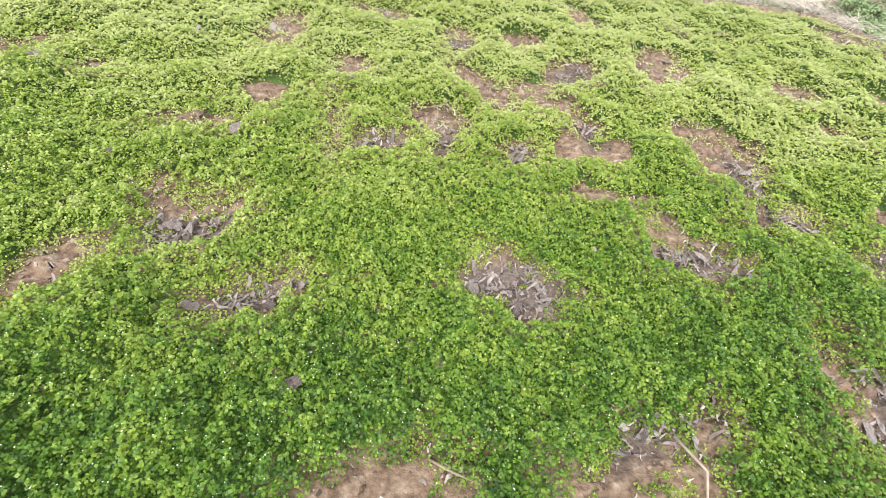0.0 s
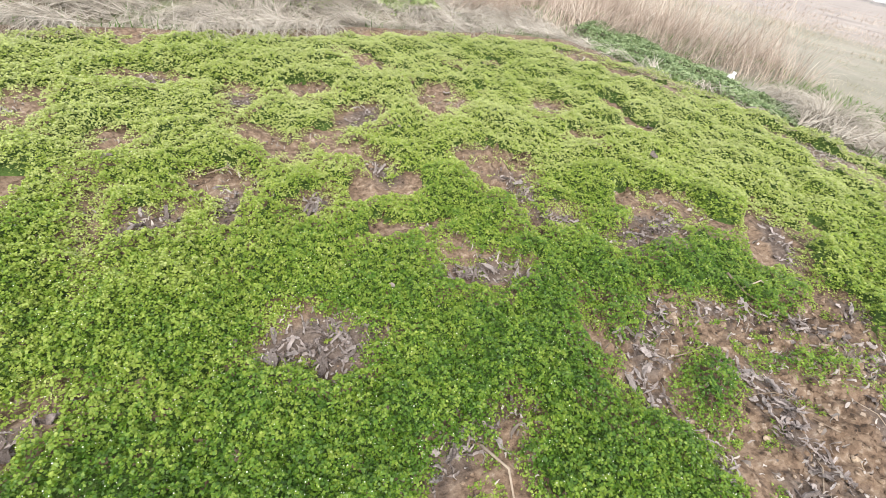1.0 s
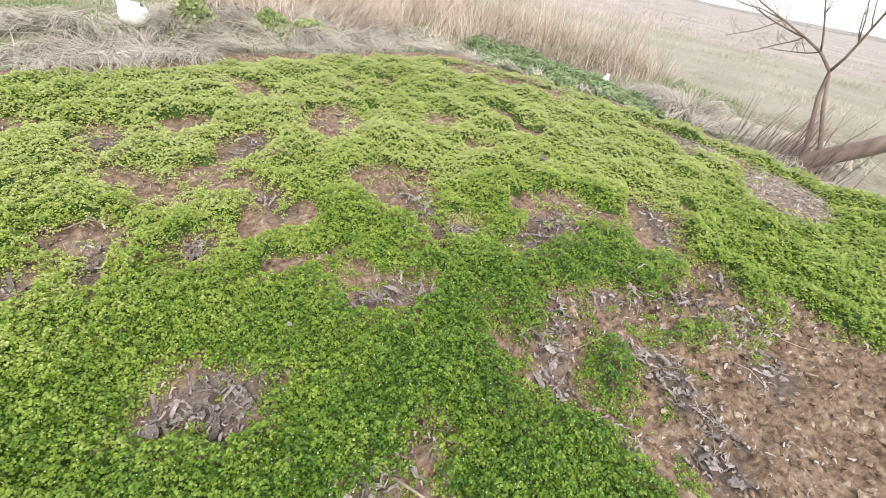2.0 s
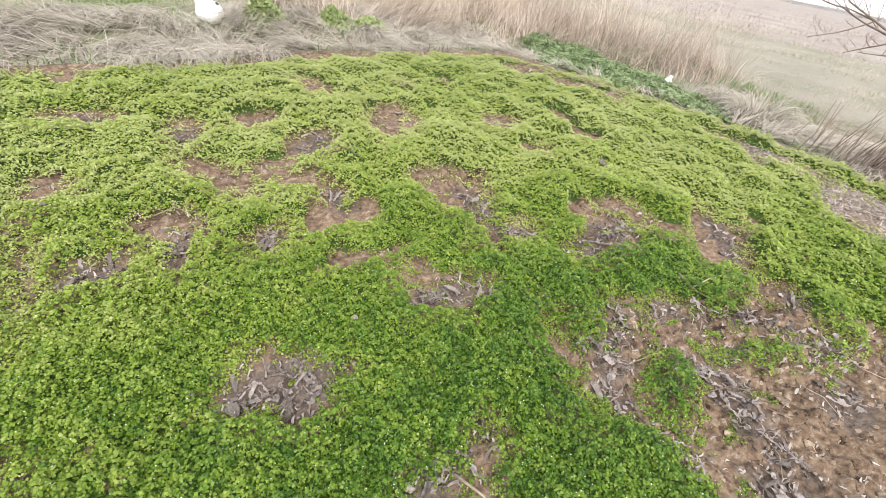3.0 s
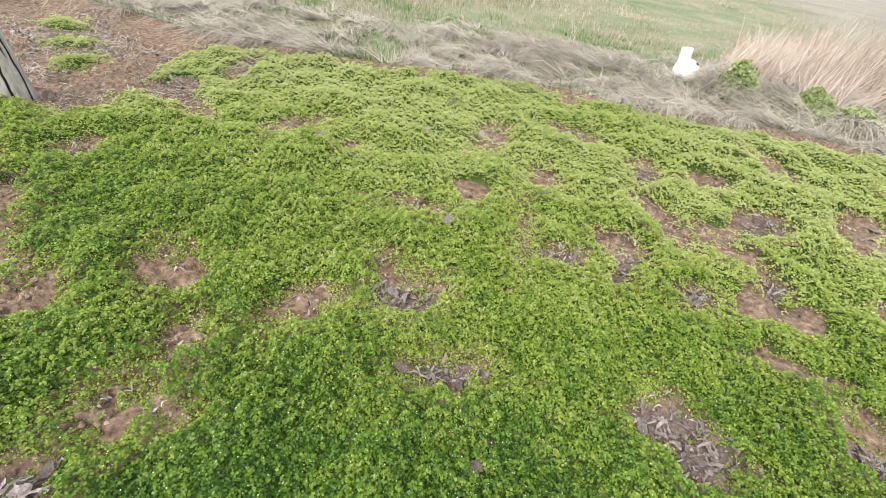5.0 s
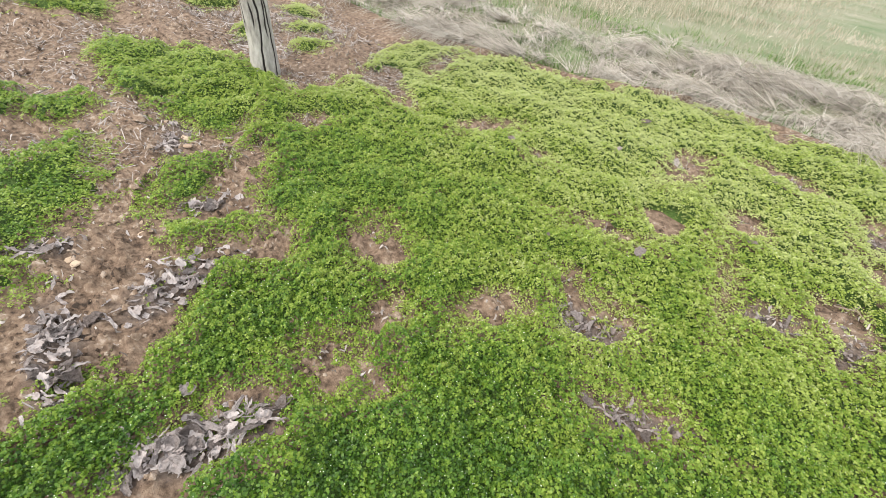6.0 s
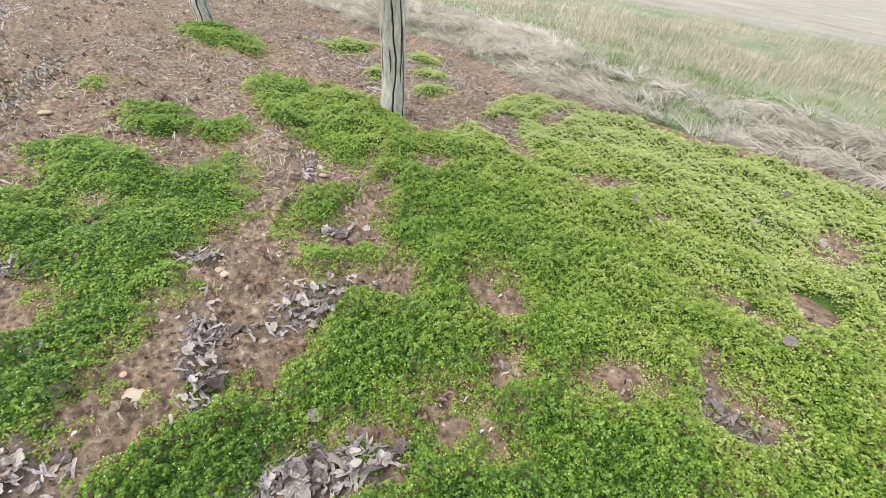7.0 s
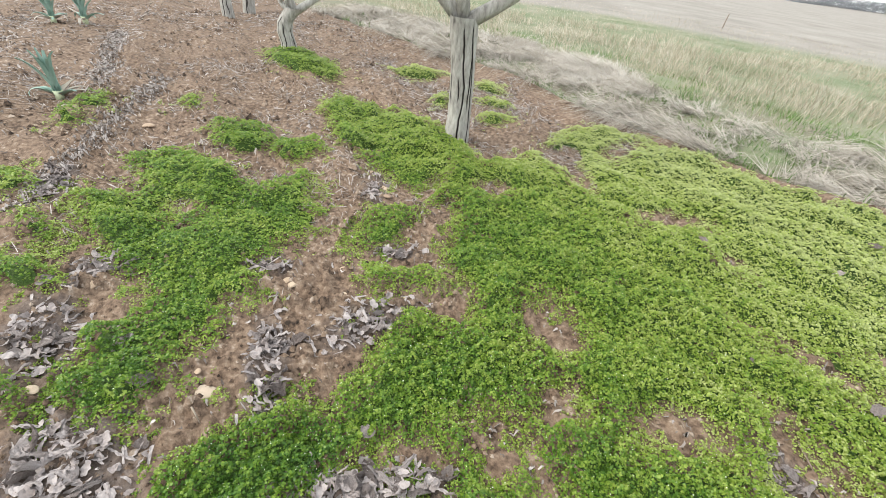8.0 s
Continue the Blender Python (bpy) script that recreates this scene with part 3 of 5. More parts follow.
def chickweed(name, edge, box, per_m2, label, group="", seed=1, kind="", flowers=0.014):
    """A mat of small leaves over a sheet coloured dark for the shade between them, wherever edge() is positive."""
    rng, step = np.random.default_rng(seed), 0.018
    x0, x1, y0, y1 = box
    ax, ay = np.arange(x0, x1 + 3 * step, step), np.arange(y0, y1 + 3 * step, step)
    mx, my = np.meshgrid(ax, ay)
    d_grid = edge(mx, my)
    z_grid, up_grid = ground_z(mx, my), mat_height(mx, my, d_grid)
    # yellow at rims and thin spots; the x and y terms paint in brightness
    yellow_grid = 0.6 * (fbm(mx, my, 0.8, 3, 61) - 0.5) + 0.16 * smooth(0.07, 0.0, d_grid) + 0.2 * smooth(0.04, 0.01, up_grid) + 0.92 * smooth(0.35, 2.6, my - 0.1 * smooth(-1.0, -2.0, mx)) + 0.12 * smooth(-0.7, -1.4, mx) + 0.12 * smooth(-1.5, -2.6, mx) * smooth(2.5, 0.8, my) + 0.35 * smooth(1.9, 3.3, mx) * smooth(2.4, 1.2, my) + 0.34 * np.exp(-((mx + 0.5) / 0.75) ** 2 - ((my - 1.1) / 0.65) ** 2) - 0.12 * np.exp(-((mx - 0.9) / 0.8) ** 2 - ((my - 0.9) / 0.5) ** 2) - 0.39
    gx_, gy_, gd, gz, gu = (a[::2, ::2] for a in (mx, my, d_grid, z_grid, up_grid))
    faces = grid_faces(gx_.shape[1], gx_.shape[0])
    flat = gd.ravel()
    faces = faces[(flat[faces] > 0.0).any(1)]
    used, back = np.unique(faces, return_inverse=True)
    # the sheet that carries the painted gap shade, kept below the leaves
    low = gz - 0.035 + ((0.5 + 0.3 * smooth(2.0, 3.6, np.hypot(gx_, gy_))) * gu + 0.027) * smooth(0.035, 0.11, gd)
    thing = put(name, mesh_of(name, np.stack([gx_.ravel(), gy_.ravel(), low.ravel()], 1)[used], back.reshape(faces.shape)), GAP_SHADE)
    tagged(thing, label, "weeds", group, kind)
    n = int(per_m2 * (x1 - x0) * (y1 - y0))
    x, y = rng.uniform(x0, x1, n), rng.uniform(y0, y1, n)
    far = np.maximum(np.hypot(x + 0.1, (y + 0.3)) / 1.6, 1.0)
    keep = rng.random(n) < far**-1.05 * (1 - 0.6 * smooth(0.1, -0.5, y + 0.25 * (fbm(x, y, 0.4, 2, 64) - 0.5)) * smooth(-1.15, -0.8, x))
    x, y, far = x[keep], y[keep], far[keep]
    d = between(d_grid, (x - x0) / step, (y - y0) / step)
    sprig = (d > -0.13) & (d < 0.01)
    sprig[sprig] = rng.random(sprig.sum()) < 0.8 * smooth(0.54, 0.66, fbm(x[sprig], y[sprig], 0.09, 3, 62))
    keep = (d > np.abs(rng.normal(0.0, 0.04, len(d))) - 0.025) | sprig
    x, y, far, d = x[keep], y[keep], far[keep], d[keep]
    u, v = (x - x0) / step, (y - y0) / step
    up, yellow = between(up_grid, u, v), between(yellow_grid, u, v)
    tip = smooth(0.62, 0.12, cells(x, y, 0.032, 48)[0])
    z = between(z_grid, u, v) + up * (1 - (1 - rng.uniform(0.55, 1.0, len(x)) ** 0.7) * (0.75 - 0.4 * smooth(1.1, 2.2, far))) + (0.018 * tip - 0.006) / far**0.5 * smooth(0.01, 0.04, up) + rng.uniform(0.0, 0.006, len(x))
    # flecks of light on raised tips and far paleness, both painted into the colour
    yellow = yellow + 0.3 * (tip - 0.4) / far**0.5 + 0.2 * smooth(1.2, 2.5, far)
    size = rng.uniform(0.0064, 0.0122, len(x)) * far**0.27 * np.where(d < 0.02, 0.8, 1.0)
    for ring, corners in ((far < 1.95, 4), (far >= 1.95, 3)):
        if ring.any():
            v, f = leaf_cloud(rng, x[ring], y[ring], z[ring], size[ring] * (1 if corners == 4 else 1.2), 0.58 / far[ring] ** 0.6, corners)
            me = mesh_of("leaves", v, f)
            number_on(me, "yellow_and_painted_light", np.repeat(yellow[ring], corners))
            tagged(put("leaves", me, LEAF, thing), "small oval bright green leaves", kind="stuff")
    pick = rng.random(len(x)) < flowers / far**2
    v, f = leaf_cloud(rng, x[pick], y[pick], z[pick] + 0.008, size[pick] * 0.36, 0.4, 4)
    tagged(put("flowers", mesh_of("flowers", v, f), PETAL, thing), "tiny white flowers", kind="stuff")
    return thing


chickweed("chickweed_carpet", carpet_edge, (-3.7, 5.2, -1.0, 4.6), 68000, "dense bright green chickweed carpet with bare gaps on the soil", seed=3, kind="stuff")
chickweed("chickweed_patch", lambda x, y: patch_edge(x, y, GREEN_WEST), (-3.75, -1.35, -1.5, 0.5), 58000, "broad green chickweed patch spreading on bare soil", "chickweed patches", seed=4)
chickweed("chickweed_patch", lambda x, y: patch_edge(x, y, GREEN_TRUNK), (-4.75, -2.6, -0.1, 1.3), 58000, "yellow-green chickweed clump at the foot of a fruit tree", "chickweed patches", seed=5)
for k, o in enumerate(GREEN_OVALS):
    m_ = max(o[2], o[3]) + 0.06
    chickweed("chickweed_patch", lambda x, y, o=o: patch_edge(x, y, o), (o[0] - m_, o[0] + m_, o[1] - m_, o[1] + m_), 58000, "low green chickweed clump on bare brown soil", "chickweed patches", seed=10 + k)


# ---- dead leaves ----
def dead_leaf_mesh(seed, narrow=False):
    """A dry leaf, torn at the rim, curled and crumpled into sharp folds, one metre long before scaling."""
    rng = np.random.default_rng(seed)
    nu, nv = 7, 9
    u, v = np.meshgrid(np.linspace(-1, 1, nu), np.linspace(0, 1, nv))
    wide = rng.uniform(0.06, 0.13) if narrow else rng.uniform(0.24, 0.42)
    half = wide * np.sin(np.pi * np.clip(v * 0.9 + 0.05, 0, 1)) ** 0.45 * (0.55 + 0.9 * fbm(v * 2 + seed * 5, np.sign(u) * 4 + 0 * v, 0.4, 3, seed + 40))
    x, y = half * u, v - 0.5
    crease = np.abs(fbm(x * 1.2 + seed * 7, y, 0.3, 2, seed) - 0.5) + 0.6 * np.abs(fbm(x + seed * 3, y + 9, 0.14, 2, seed + 1) - 0.5)
    z = (0.5 if narrow else 0.75) * crease + rng.uniform(-0.6, 1.0) * half * u * u + rng.uniform(-0.4, 0.5) * (v - 0.5) ** 2 + 0.12 * np.sign(rng.uniform(-1, 1)) * u * half
    x = x + rng.uniform(-0.8, 0.8) * (v - 0.5) ** 2 + 0.09 * (fbm(y + seed, x, 0.2, 2, seed + 3) - 0.5)
    x, y = x + 0.014 * rng.normal(size=u.shape), y + 0.02 * rng.normal(size=u.shape)
    return mesh_of("dead_leaf", np.stack([x, y, z - z.min()], -1).reshape(-1, 3), grid_faces(nu, nv), False)


DEAD_MESHES = [dead_leaf_mesh(s) for s in range(10)]
NARROW_MESHES = [dead_leaf_mesh(s, True) for s in range(20, 30)]
for me in DEAD_MESHES + NARROW_MESHES:
    me.materials.append(DEAD)
def scatter(heaps, group, size_lo, size_hi, seed, more=1.0, narrow=0.3):
    """Single leaves for the heaps, and one joined drift of the smaller ones under them."""
    rnd, verts, faces, count_all = random.Random(seed), [], [], 0
    for cx, cy, a, b, turn, count in heaps:
        c, s = math.cos(radians(turn)), math.sin(radians(turn))
        for n in range(int(count * (1 + more))):
            r, w = math.sqrt(rnd.random()) * rnd.choice((0.8, 1.0, 1.25, 1.6)), rnd.uniform(0, 2 * math.pi)
            u, v = a * r * math.cos(w), b * r * math.sin(w)
            x, y = cx + u * c - v * s, cy + u * s + v * c
            z = float(ground_z(np.array([x]), np.array([y]))[0]) + rnd.uniform(0.0, 0.012) + 0.01 * max(1 - r, 0)
            single = n < count * 0.45
            slim = rnd.random() < narrow
            k = rnd.uniform(size_lo, size_hi) * (1 if single else 0.6) * (1.55 if slim else 1)
            m = pose(x, y, z, rnd.gauss(0, 17), rnd.gauss(0, 17), rnd.uniform(0, 360)) @ Matrix.Diagonal((k, k, k * rnd.uniform(0.5, 1.0), 1))
            me = rnd.choice(NARROW_MESHES if slim else DEAD_MESHES)
            if single:
                ob = new("dead_leaf", me)
                ob.matrix_world = m
                tagged(ob, "crumpled grey-brown dead leaf lying on soil", "dead leaf", group)
            else:
                co = np.empty(len(me.vertices) * 3, np.float32)
                me.vertices.foreach_get("co", co)
                m = np.array(m)
                verts.append(co.reshape(-1, 3) @ m[:3, :3].T + m[:3, 3])
                faces.append(grid_faces(7, 9) + count_all)
                count_all += len(co) // 3
    tagged(put("leaf_drift", mesh_of("leaf_drift", np.concatenate(verts), np.concatenate(faces)), DEAD), "drift of small grey dead leaves on soil", "leaf litter", kind="stuff")


scatter(HEAPS_BED, "dead leaves in the carpet's gaps", 0.03, 0.06, 1, 2.0, 0.85)
scatter(HEAPS_EAST, "dead leaves on the bare ground", 0.028, 0.06, 2, 1.8, 0.8)
scatter(HEAPS_WEST, "dead leaves on the dug soil", 0.036, 0.075, 3, 2.2, 0.6)


def loose_leaf(x, y, size, turn, label, k):
    d = carpet_edge(np.array([x]), np.array([y]))
    z = float((ground_z(np.array([x]), np.array([y])) + mat_height(np.array([x]), np.array([y]), d))[0])
    ob = new("dead_leaf", DEAD_MESHES[k % 10])
    ob.matrix_world = pose(x, y, z + 0.004, 12, -8, turn) @ Matrix.Diagonal((size, size, size * 0.6, 1))
    tagged(ob, label, "dead leaf", "loose leaves on the carpet")


for k, (x, y, size) in enumerate([(-0.76, 1.47, 0.07), (0.68, 1.05, 0.025), (0.39, 1.86, 0.03), (-1.10, 1.19, 0.035), (-1.41, -0.285, 0.05), (-1.36, 2.89, 0.07), (-1.0, 2.6, 0.09), (-2.35, -0.72, 0.07), (-1.85, -0.9, 0.08),
                                  (0.15, 0.9, 0.025), (-0.2, 0.42, 0.06), (-1.3, 2.3, 0.07), (-0.55, 0.62, 0.05), (1.0, 2.3, 0.05), (1.55, 3.05, 0.06), (-0.4, 2.0, 0.05), (2.6, 1.9, 0.07), (-1.75, 1.75, 0.06), (3.0, 2.4, 0.08), (0.9, 3.3, 0.07)]):
    loose_leaf(x, y, size, 67 * k, "small pale dead leaf lying on green chickweed", k)


def litter(name, spans, seed, label):
    """Many small shreds of dead leaf along strips: from, to, half width, how many."""
    rng = np.random.default_rng(seed)
    xs, ys = [], []
    for x0, y0, x1, y1, w, n in spans:
        t = rng.random(n)
        xs.append(x0 + t * (x1 - x0) + rng.normal(0, w, n))
        ys.append(y0 + t * (y1 - y0) + rng.normal(0, w, n))
    x, y = np.concatenate(xs), np.concatenate(ys)
    n, grow = len(x), 1 + 0.13 * np.maximum(np.hypot(x, y) - 2.5, 0)
    a, length = rng.uniform(0, 6.28, n), rng.uniform(0.005, 0.016, n) * grow
    t, bend = np.array([-1.0, -0.3, 0.4, 1.0])[None], rng.normal(0, 0.7, n)[:, None]
    turn = a[:, None] + bend * t
    px, py = x[:, None] + t * length[:, None] * np.cos(turn), y[:, None] + t * length[:, None] * np.sin(turn)
    pts = np.stack([px, py, ground_z(px, py) + rng.uniform(0.003, 0.02, (n, 4))], -1)
    side = np.stack([-np.sin(a), np.cos(a), rng.normal(0, 0.6, n)], 1)
    v, f = ribbons(pts, (rng.uniform(0.004, 0.0125, n) * (grow - 0.2))[:, None] * np.array([0.5, 1, 0.8, 0.4])[None], side)
    tagged(put(name, mesh_of(name, v, f), SHRED), label, "leaf litter", kind="stuff")


litter("leaf_litter", [(-7.2, -1.36, -5.0, -1.33, 0.06, 1500), (-5.4, -0.88, -3.1, -1.46, 0.055, 1500), (-4.06, 0.08, -2.78, 0.3, 0.05, 130), (-9, -0.6, -3, -0.4, 0.5, 700), (-9, 1.0, -4.5, 1.6, 0.4, 700),
                       (-8, -2.6, -3, -2.0, 0.4, 900), (-2.4, -0.3, -1.6, -0.9, 0.25, 120), (1.5, 0.7, 2.9, 0.1, 0.12, 330), (1.55, 0.2, 2.2, -0.3, 0.15, 160), (3.9, 1.1, 5.0, 0.9, 0.2, 150),
                       (-3.6, 1.6, -3.2, 2.6, 0.2, 160), (-2.4, 3.2, 3.4, 4.5, 0.12, 350), (-11, 0.5, -7, 1, 0.7, 500)] + [(cx - 0.5 * a, cy, cx + 0.5 * a, cy, 0.4 * b, 5 + int(420 * a * b)) for cx, cy, a, b, turn in SPOTS_NEAR + SPOTS_FAR + SPOTS_EDGE] + [(x, y, x + 0.05, y + 0.05, 0.07, 15) for shape in GAPS_NEAR + GAPS_FAR for x, y in shape], 71, "scattered pale shreds of dead leaves on soil")


def straw_bits(seed, n, boxes):
    """Short pale bits of straw and stalk lying about."""
    rng = np.random.default_rng(seed)
    x = np.concatenate([rng.uniform(b[0], b[1], n // len(boxes)) for b in boxes])
    y = np.concatenate([rng.uniform(b[2], b[3], n // len(boxes)) for b in boxes])
    keep = (garden_edge(x, y) > 0.02) & (rng.random(len(x)) < smooth(0.3, 0.6, fbm(x, y, 0.5, 3, 72)))
    x, y = x[keep], y[keep]
    n, r = len(x), np.hypot(x, y)
    a, length = rng.uniform(0, 6.28, n), rng.uniform(0.01, 0.03, n) * (1 + 0.1 * np.maximum(r - 2, 0))
    t = np.array([-1.0, 0.0, 1.0])[None]
    px = x[:, None] + t * (length * np.cos(a))[:, None] + rng.normal(0, 0.006, (n, 3))
    py = y[:, None] + t * (length * np.sin(a))[:, None] + rng.normal(0, 0.006, (n, 3))
    pts = np.stack([px, py, ground_z(px, py) + rng.uniform(0.004, 0.016, (n, 3))], -1)
    side = np.stack([-np.sin(a), np.cos(a), rng.normal(0, 0.5, n)], 1)
    v, f = ribbons(pts, (rng.uniform(0.0013, 0.0046, n) * (0.6 + 0.2 * r))[:, None] * np.array([0.6, 1, 0.5])[None], side)
    tagged(put("straw_bits", mesh_of("straw_bits", v, f), SHRED), "pale straw bits strewn over the soil", "straw", kind="stuff")


straw_bits(73, 34000, [(-11, -3, -3, 2.4), (-9, -2.8, -3, 2), (-6, -2.6, -2, 1.5), (-5, -2.8, 1.2, 2.9), (3.6, 5.3, 0.5, 2.2)])


# ---- stones, clods, twigs ----
def stone_mesh(seed):
    bm = bmesh.new()
    bmesh.ops.create_icosphere(bm, subdivisions=3, radius=1)
    for v in bm.verts:
        v.co *= 1 + 0.28 * noise.noise(v.co * 0.8 + Vector((seed * 5.1, 0, 0)))
        v.co.z *= 0.55
    me = bpy.data.meshes.new("stone")
    bm.to_mesh(me)
    bm.free()
    me.polygons.foreach_set("use_smooth", np.ones(len(me.polygons), bool))
    me.materials.append(STONE)
    return me


STONE_MESHES = [stone_mesh(s) for s in range(5)]


def stone(x, y, size, stretch=1.2, turn=0.0, label="rounded pale tan pebble on bare soil", k=0, me=None):
    z = float(ground_z(np.array([x]), np.array([y]))[0])
    ob = new("stone", me or STONE_MESHES[k % 5])
    ob.matrix_world = pose(x, y, z + size * 0.02, 6, -5, turn) @ Matrix.Diagonal((size * 0.42 * stretch, size * 0.42, size * 0.26, 1))
    return tagged(ob, label, "stone", "pebbles on the soil")


cream = stone_mesh(2)
cream.materials[0] = CREAM
stone(-1.76, -0.72, 0.066, 1.5, 40, "large smooth cream pebble on bare soil", me=cream)
for k, (x, y, s) in enumerate([(-2.24, -0.38, 0.045), (-2.18, -0.37, 0.04), (-2.33, -0.11, 0.03), (-2.25, -0.13, 0.035), (-2.95, 0.34, 0.06), (-2.79, 0.29, 0.055), (-4.19, -0.96, 0.09), 
                               (-1.85, -0.74, 0.026), (-2.07, -0.17, 0.024), (-1.96, 0.07, 0.03), (-3.16, 0.32, 0.04), (-2.45, -1.1, 0.05), (-1.94, -1.19, 0.04), (-1.66, -0.78, 0.024),
                               (-2.42, -0.43, 0.05), (-2.16, -0.93, 0.03), (-3.6, 0.2, 0.05), (2.0, 0.08, 0.05), (2.5, 0.04, 0.045), (1.76, 0.22, 0.035), (2.61, 0.22, 0.045)]):
    stone(x, y, s, 1.0 + 0.1 * (k % 5), 47 * k, k=k)


def clods(seed, n, boxes):
    """Small crumbs and clods of earth, one joined mesh."""
    rng = np.random.default_rng(seed)
    shape = np.array([(1, 0, -0.3), (0.2, 1, -0.3), (-1, 0.2, -0.3), (0, -1, -0.3), (0.1, 0.1, 0.8)])
    tri = np.array([(0, 1, 4), (1, 2, 4), (2, 3, 4), (3, 0, 4)])
    x = np.concatenate([rng.uniform(b[0], b[1], n // len(boxes)) for b in boxes])
    y = np.concatenate([rng.uniform(b[2], b[3], n // len(boxes)) for b in boxes])
    keep = garden_edge(x, y) > 0.05
    x, y = x[keep], y[keep]
    s = rng.gamma(1.4, 0.0031, len(x)) * (1 + 0.12 * np.hypot(x, y)) + 0.002
    a = rng.uniform(0, 6.28, len(x))
    v = shape[None] * rng.uniform(0.5, 1.5, (len(x), 5, 3)) * s[:, None, None]
    v = np.stack([v[..., 0] * np.cos(a)[:, None] - v[..., 1] * np.sin(a)[:, None] + x[:, None], v[..., 0] * np.sin(a)[:, None] + v[..., 1] * np.cos(a)[:, None] + y[:, None], v[..., 2] + ground_z(x, y)[:, None]], -1)
    f = (5 * np.arange(len(x))[:, None, None] + tri[None]).reshape(-1, 3)
    tagged(put("soil_clods", mesh_of("soil_clods", v.reshape(-1, 3), f), SOIL), "crumbly brown clods of tilled earth", "soil", kind="stuff")


clods(81, 32000, [(-1.2, 2.6, 0.1, 2.1), (-2.9, -1.2, -1.3, 0.5), (1.2, 3.1, -0.6, 0.9), (-5, -2.4, -2, 1.4), (-9, -4, -2.5, 2)])


def twig(points, r, label):
    pts = [(x, y, float(ground_z(np.array([x]), np.array([y]))[0]) + dz) for x, y, dz in points]
    bm = bmesh.new()
    tube(bm, pts, [r * (1 - 0.5 * n / (len(pts) - 1)) for n in range(len(pts))], 6, 0.2, 3)
    ob = part("twig", bm, TWIG)
    return tagged(ob, label, "twig", "twigs on the soil")


twig([(2.18, 0.86, 0.07), (2.17, 0.8, 0.06), (2.19, 0.75, 0.045), (2.26, 0.67, 0.03), (2.33, 0.6, 0.02)], 0.006, "thin forked grey twig at the carpet's edge")
twig([(2.17, 0.77, 0.055), (2.24, 0.76, 0.07), (2.3, 0.77, 0.06)], 0.004, "thin side shoot of a grey twig")
twig([(2.45, 0.07, 0.01), (2.5, 0.04, 0.012), (2.58, 0.03, 0.012)], 0.006, "short pale stick on bare soil")
twig([(2.04, -0.10, 0.01), (2.08, -0.115, 0.012)], 0.007, "stub of pale cut stick on soil")
twig([(-0.82, 1.08, 0.015), (-0.75, 1.03, 0.018), (-0.66, 0.98, 0.012)], 0.004, "thin dry stalk across a bare gap")
twig([(0.0, 1.9, 0.03), (0.08, 1.94, 0.04), (0.15, 1.93, 0.02)], 0.004, "thin pale dry stalk in the carpet")
twig([(-1.7, -0.76, 0.01), (-1.66, -0.75, 0.05), (-1.64, -0.74, 0.01)], 0.004, "bent dry stalk stub in soil")
twig([(0.16, 0.3, 0.01), (0.22, 0.27, 0.02), (0.3, 0.25, 0.015)], 0.004, "thin dry stalk on bare soil")
twig([(0.8, 0.42, 0.015), (0.84, 0.33, 0.02), (0.83, 0.22, 0.012)], 0.005, "dark dry stem beside bare soil")
for k, (x, y) in enumerate([(1.7, 0.55), (1.95, 0.3), (2.2, 0.25), (1.8, 0.05), (2.35, 0.4), (2.6, 0.15), (1.65, 0.62)]):
    a = k * 2.3
    twig([(x + 0.14 * t * math.cos(a + 0.4 * t), y + 0.14 * t * math.sin(a + 0.4 * t), 0.012 + 0.01 * math.sin(3 * t)) for t in (-1, -0.5, 0, 0.5, 1)], 0.0028, "long thin dry stem on bare soil")


# ---- grasses ----
def blades(rng, x, y, length, lean, azimuth, width, k=4, droop=0.5, lift=0.0):
    """Blades from the ground: lean 0 upright, 1 lying."""
    t = np.linspace(0, 1, k + 1)[None]
    angle = lean[:, None] * np.pi / 2 * (0.55 + 0.45 * t) + droop * t * t
    step = length[:, None] / k
    dz, dr = np.cos(angle) * step, np.sin(angle) * step
    z = np.concatenate([np.zeros((len(x), 1)), np.cumsum(dz[:, 1:], 1)], 1)
    r = np.concatenate([np.zeros((len(x), 1)), np.cumsum(dr[:, 1:], 1)], 1)
    base = ground_z(x, y) + lift
    px, py = x[:, None] + r * np.cos(azimuth)[:, None], y[:, None] + r * np.sin(azimuth)[:, None]
    pts = np.stack([px, py, np.maximum(base[:, None] + z, ground_z(px, py) + 0.004)], -1)
    side = np.stack([-np.sin(azimuth), np.cos(azimuth), rng.normal(0, 0.4, len(x))], 1)
    side /= np.linalg.norm(side, axis=1)[:, None]
    taper = np.linspace(1, 0.25, k + 1)[None]
    return ribbons(pts, width[:, None] * taper, side)


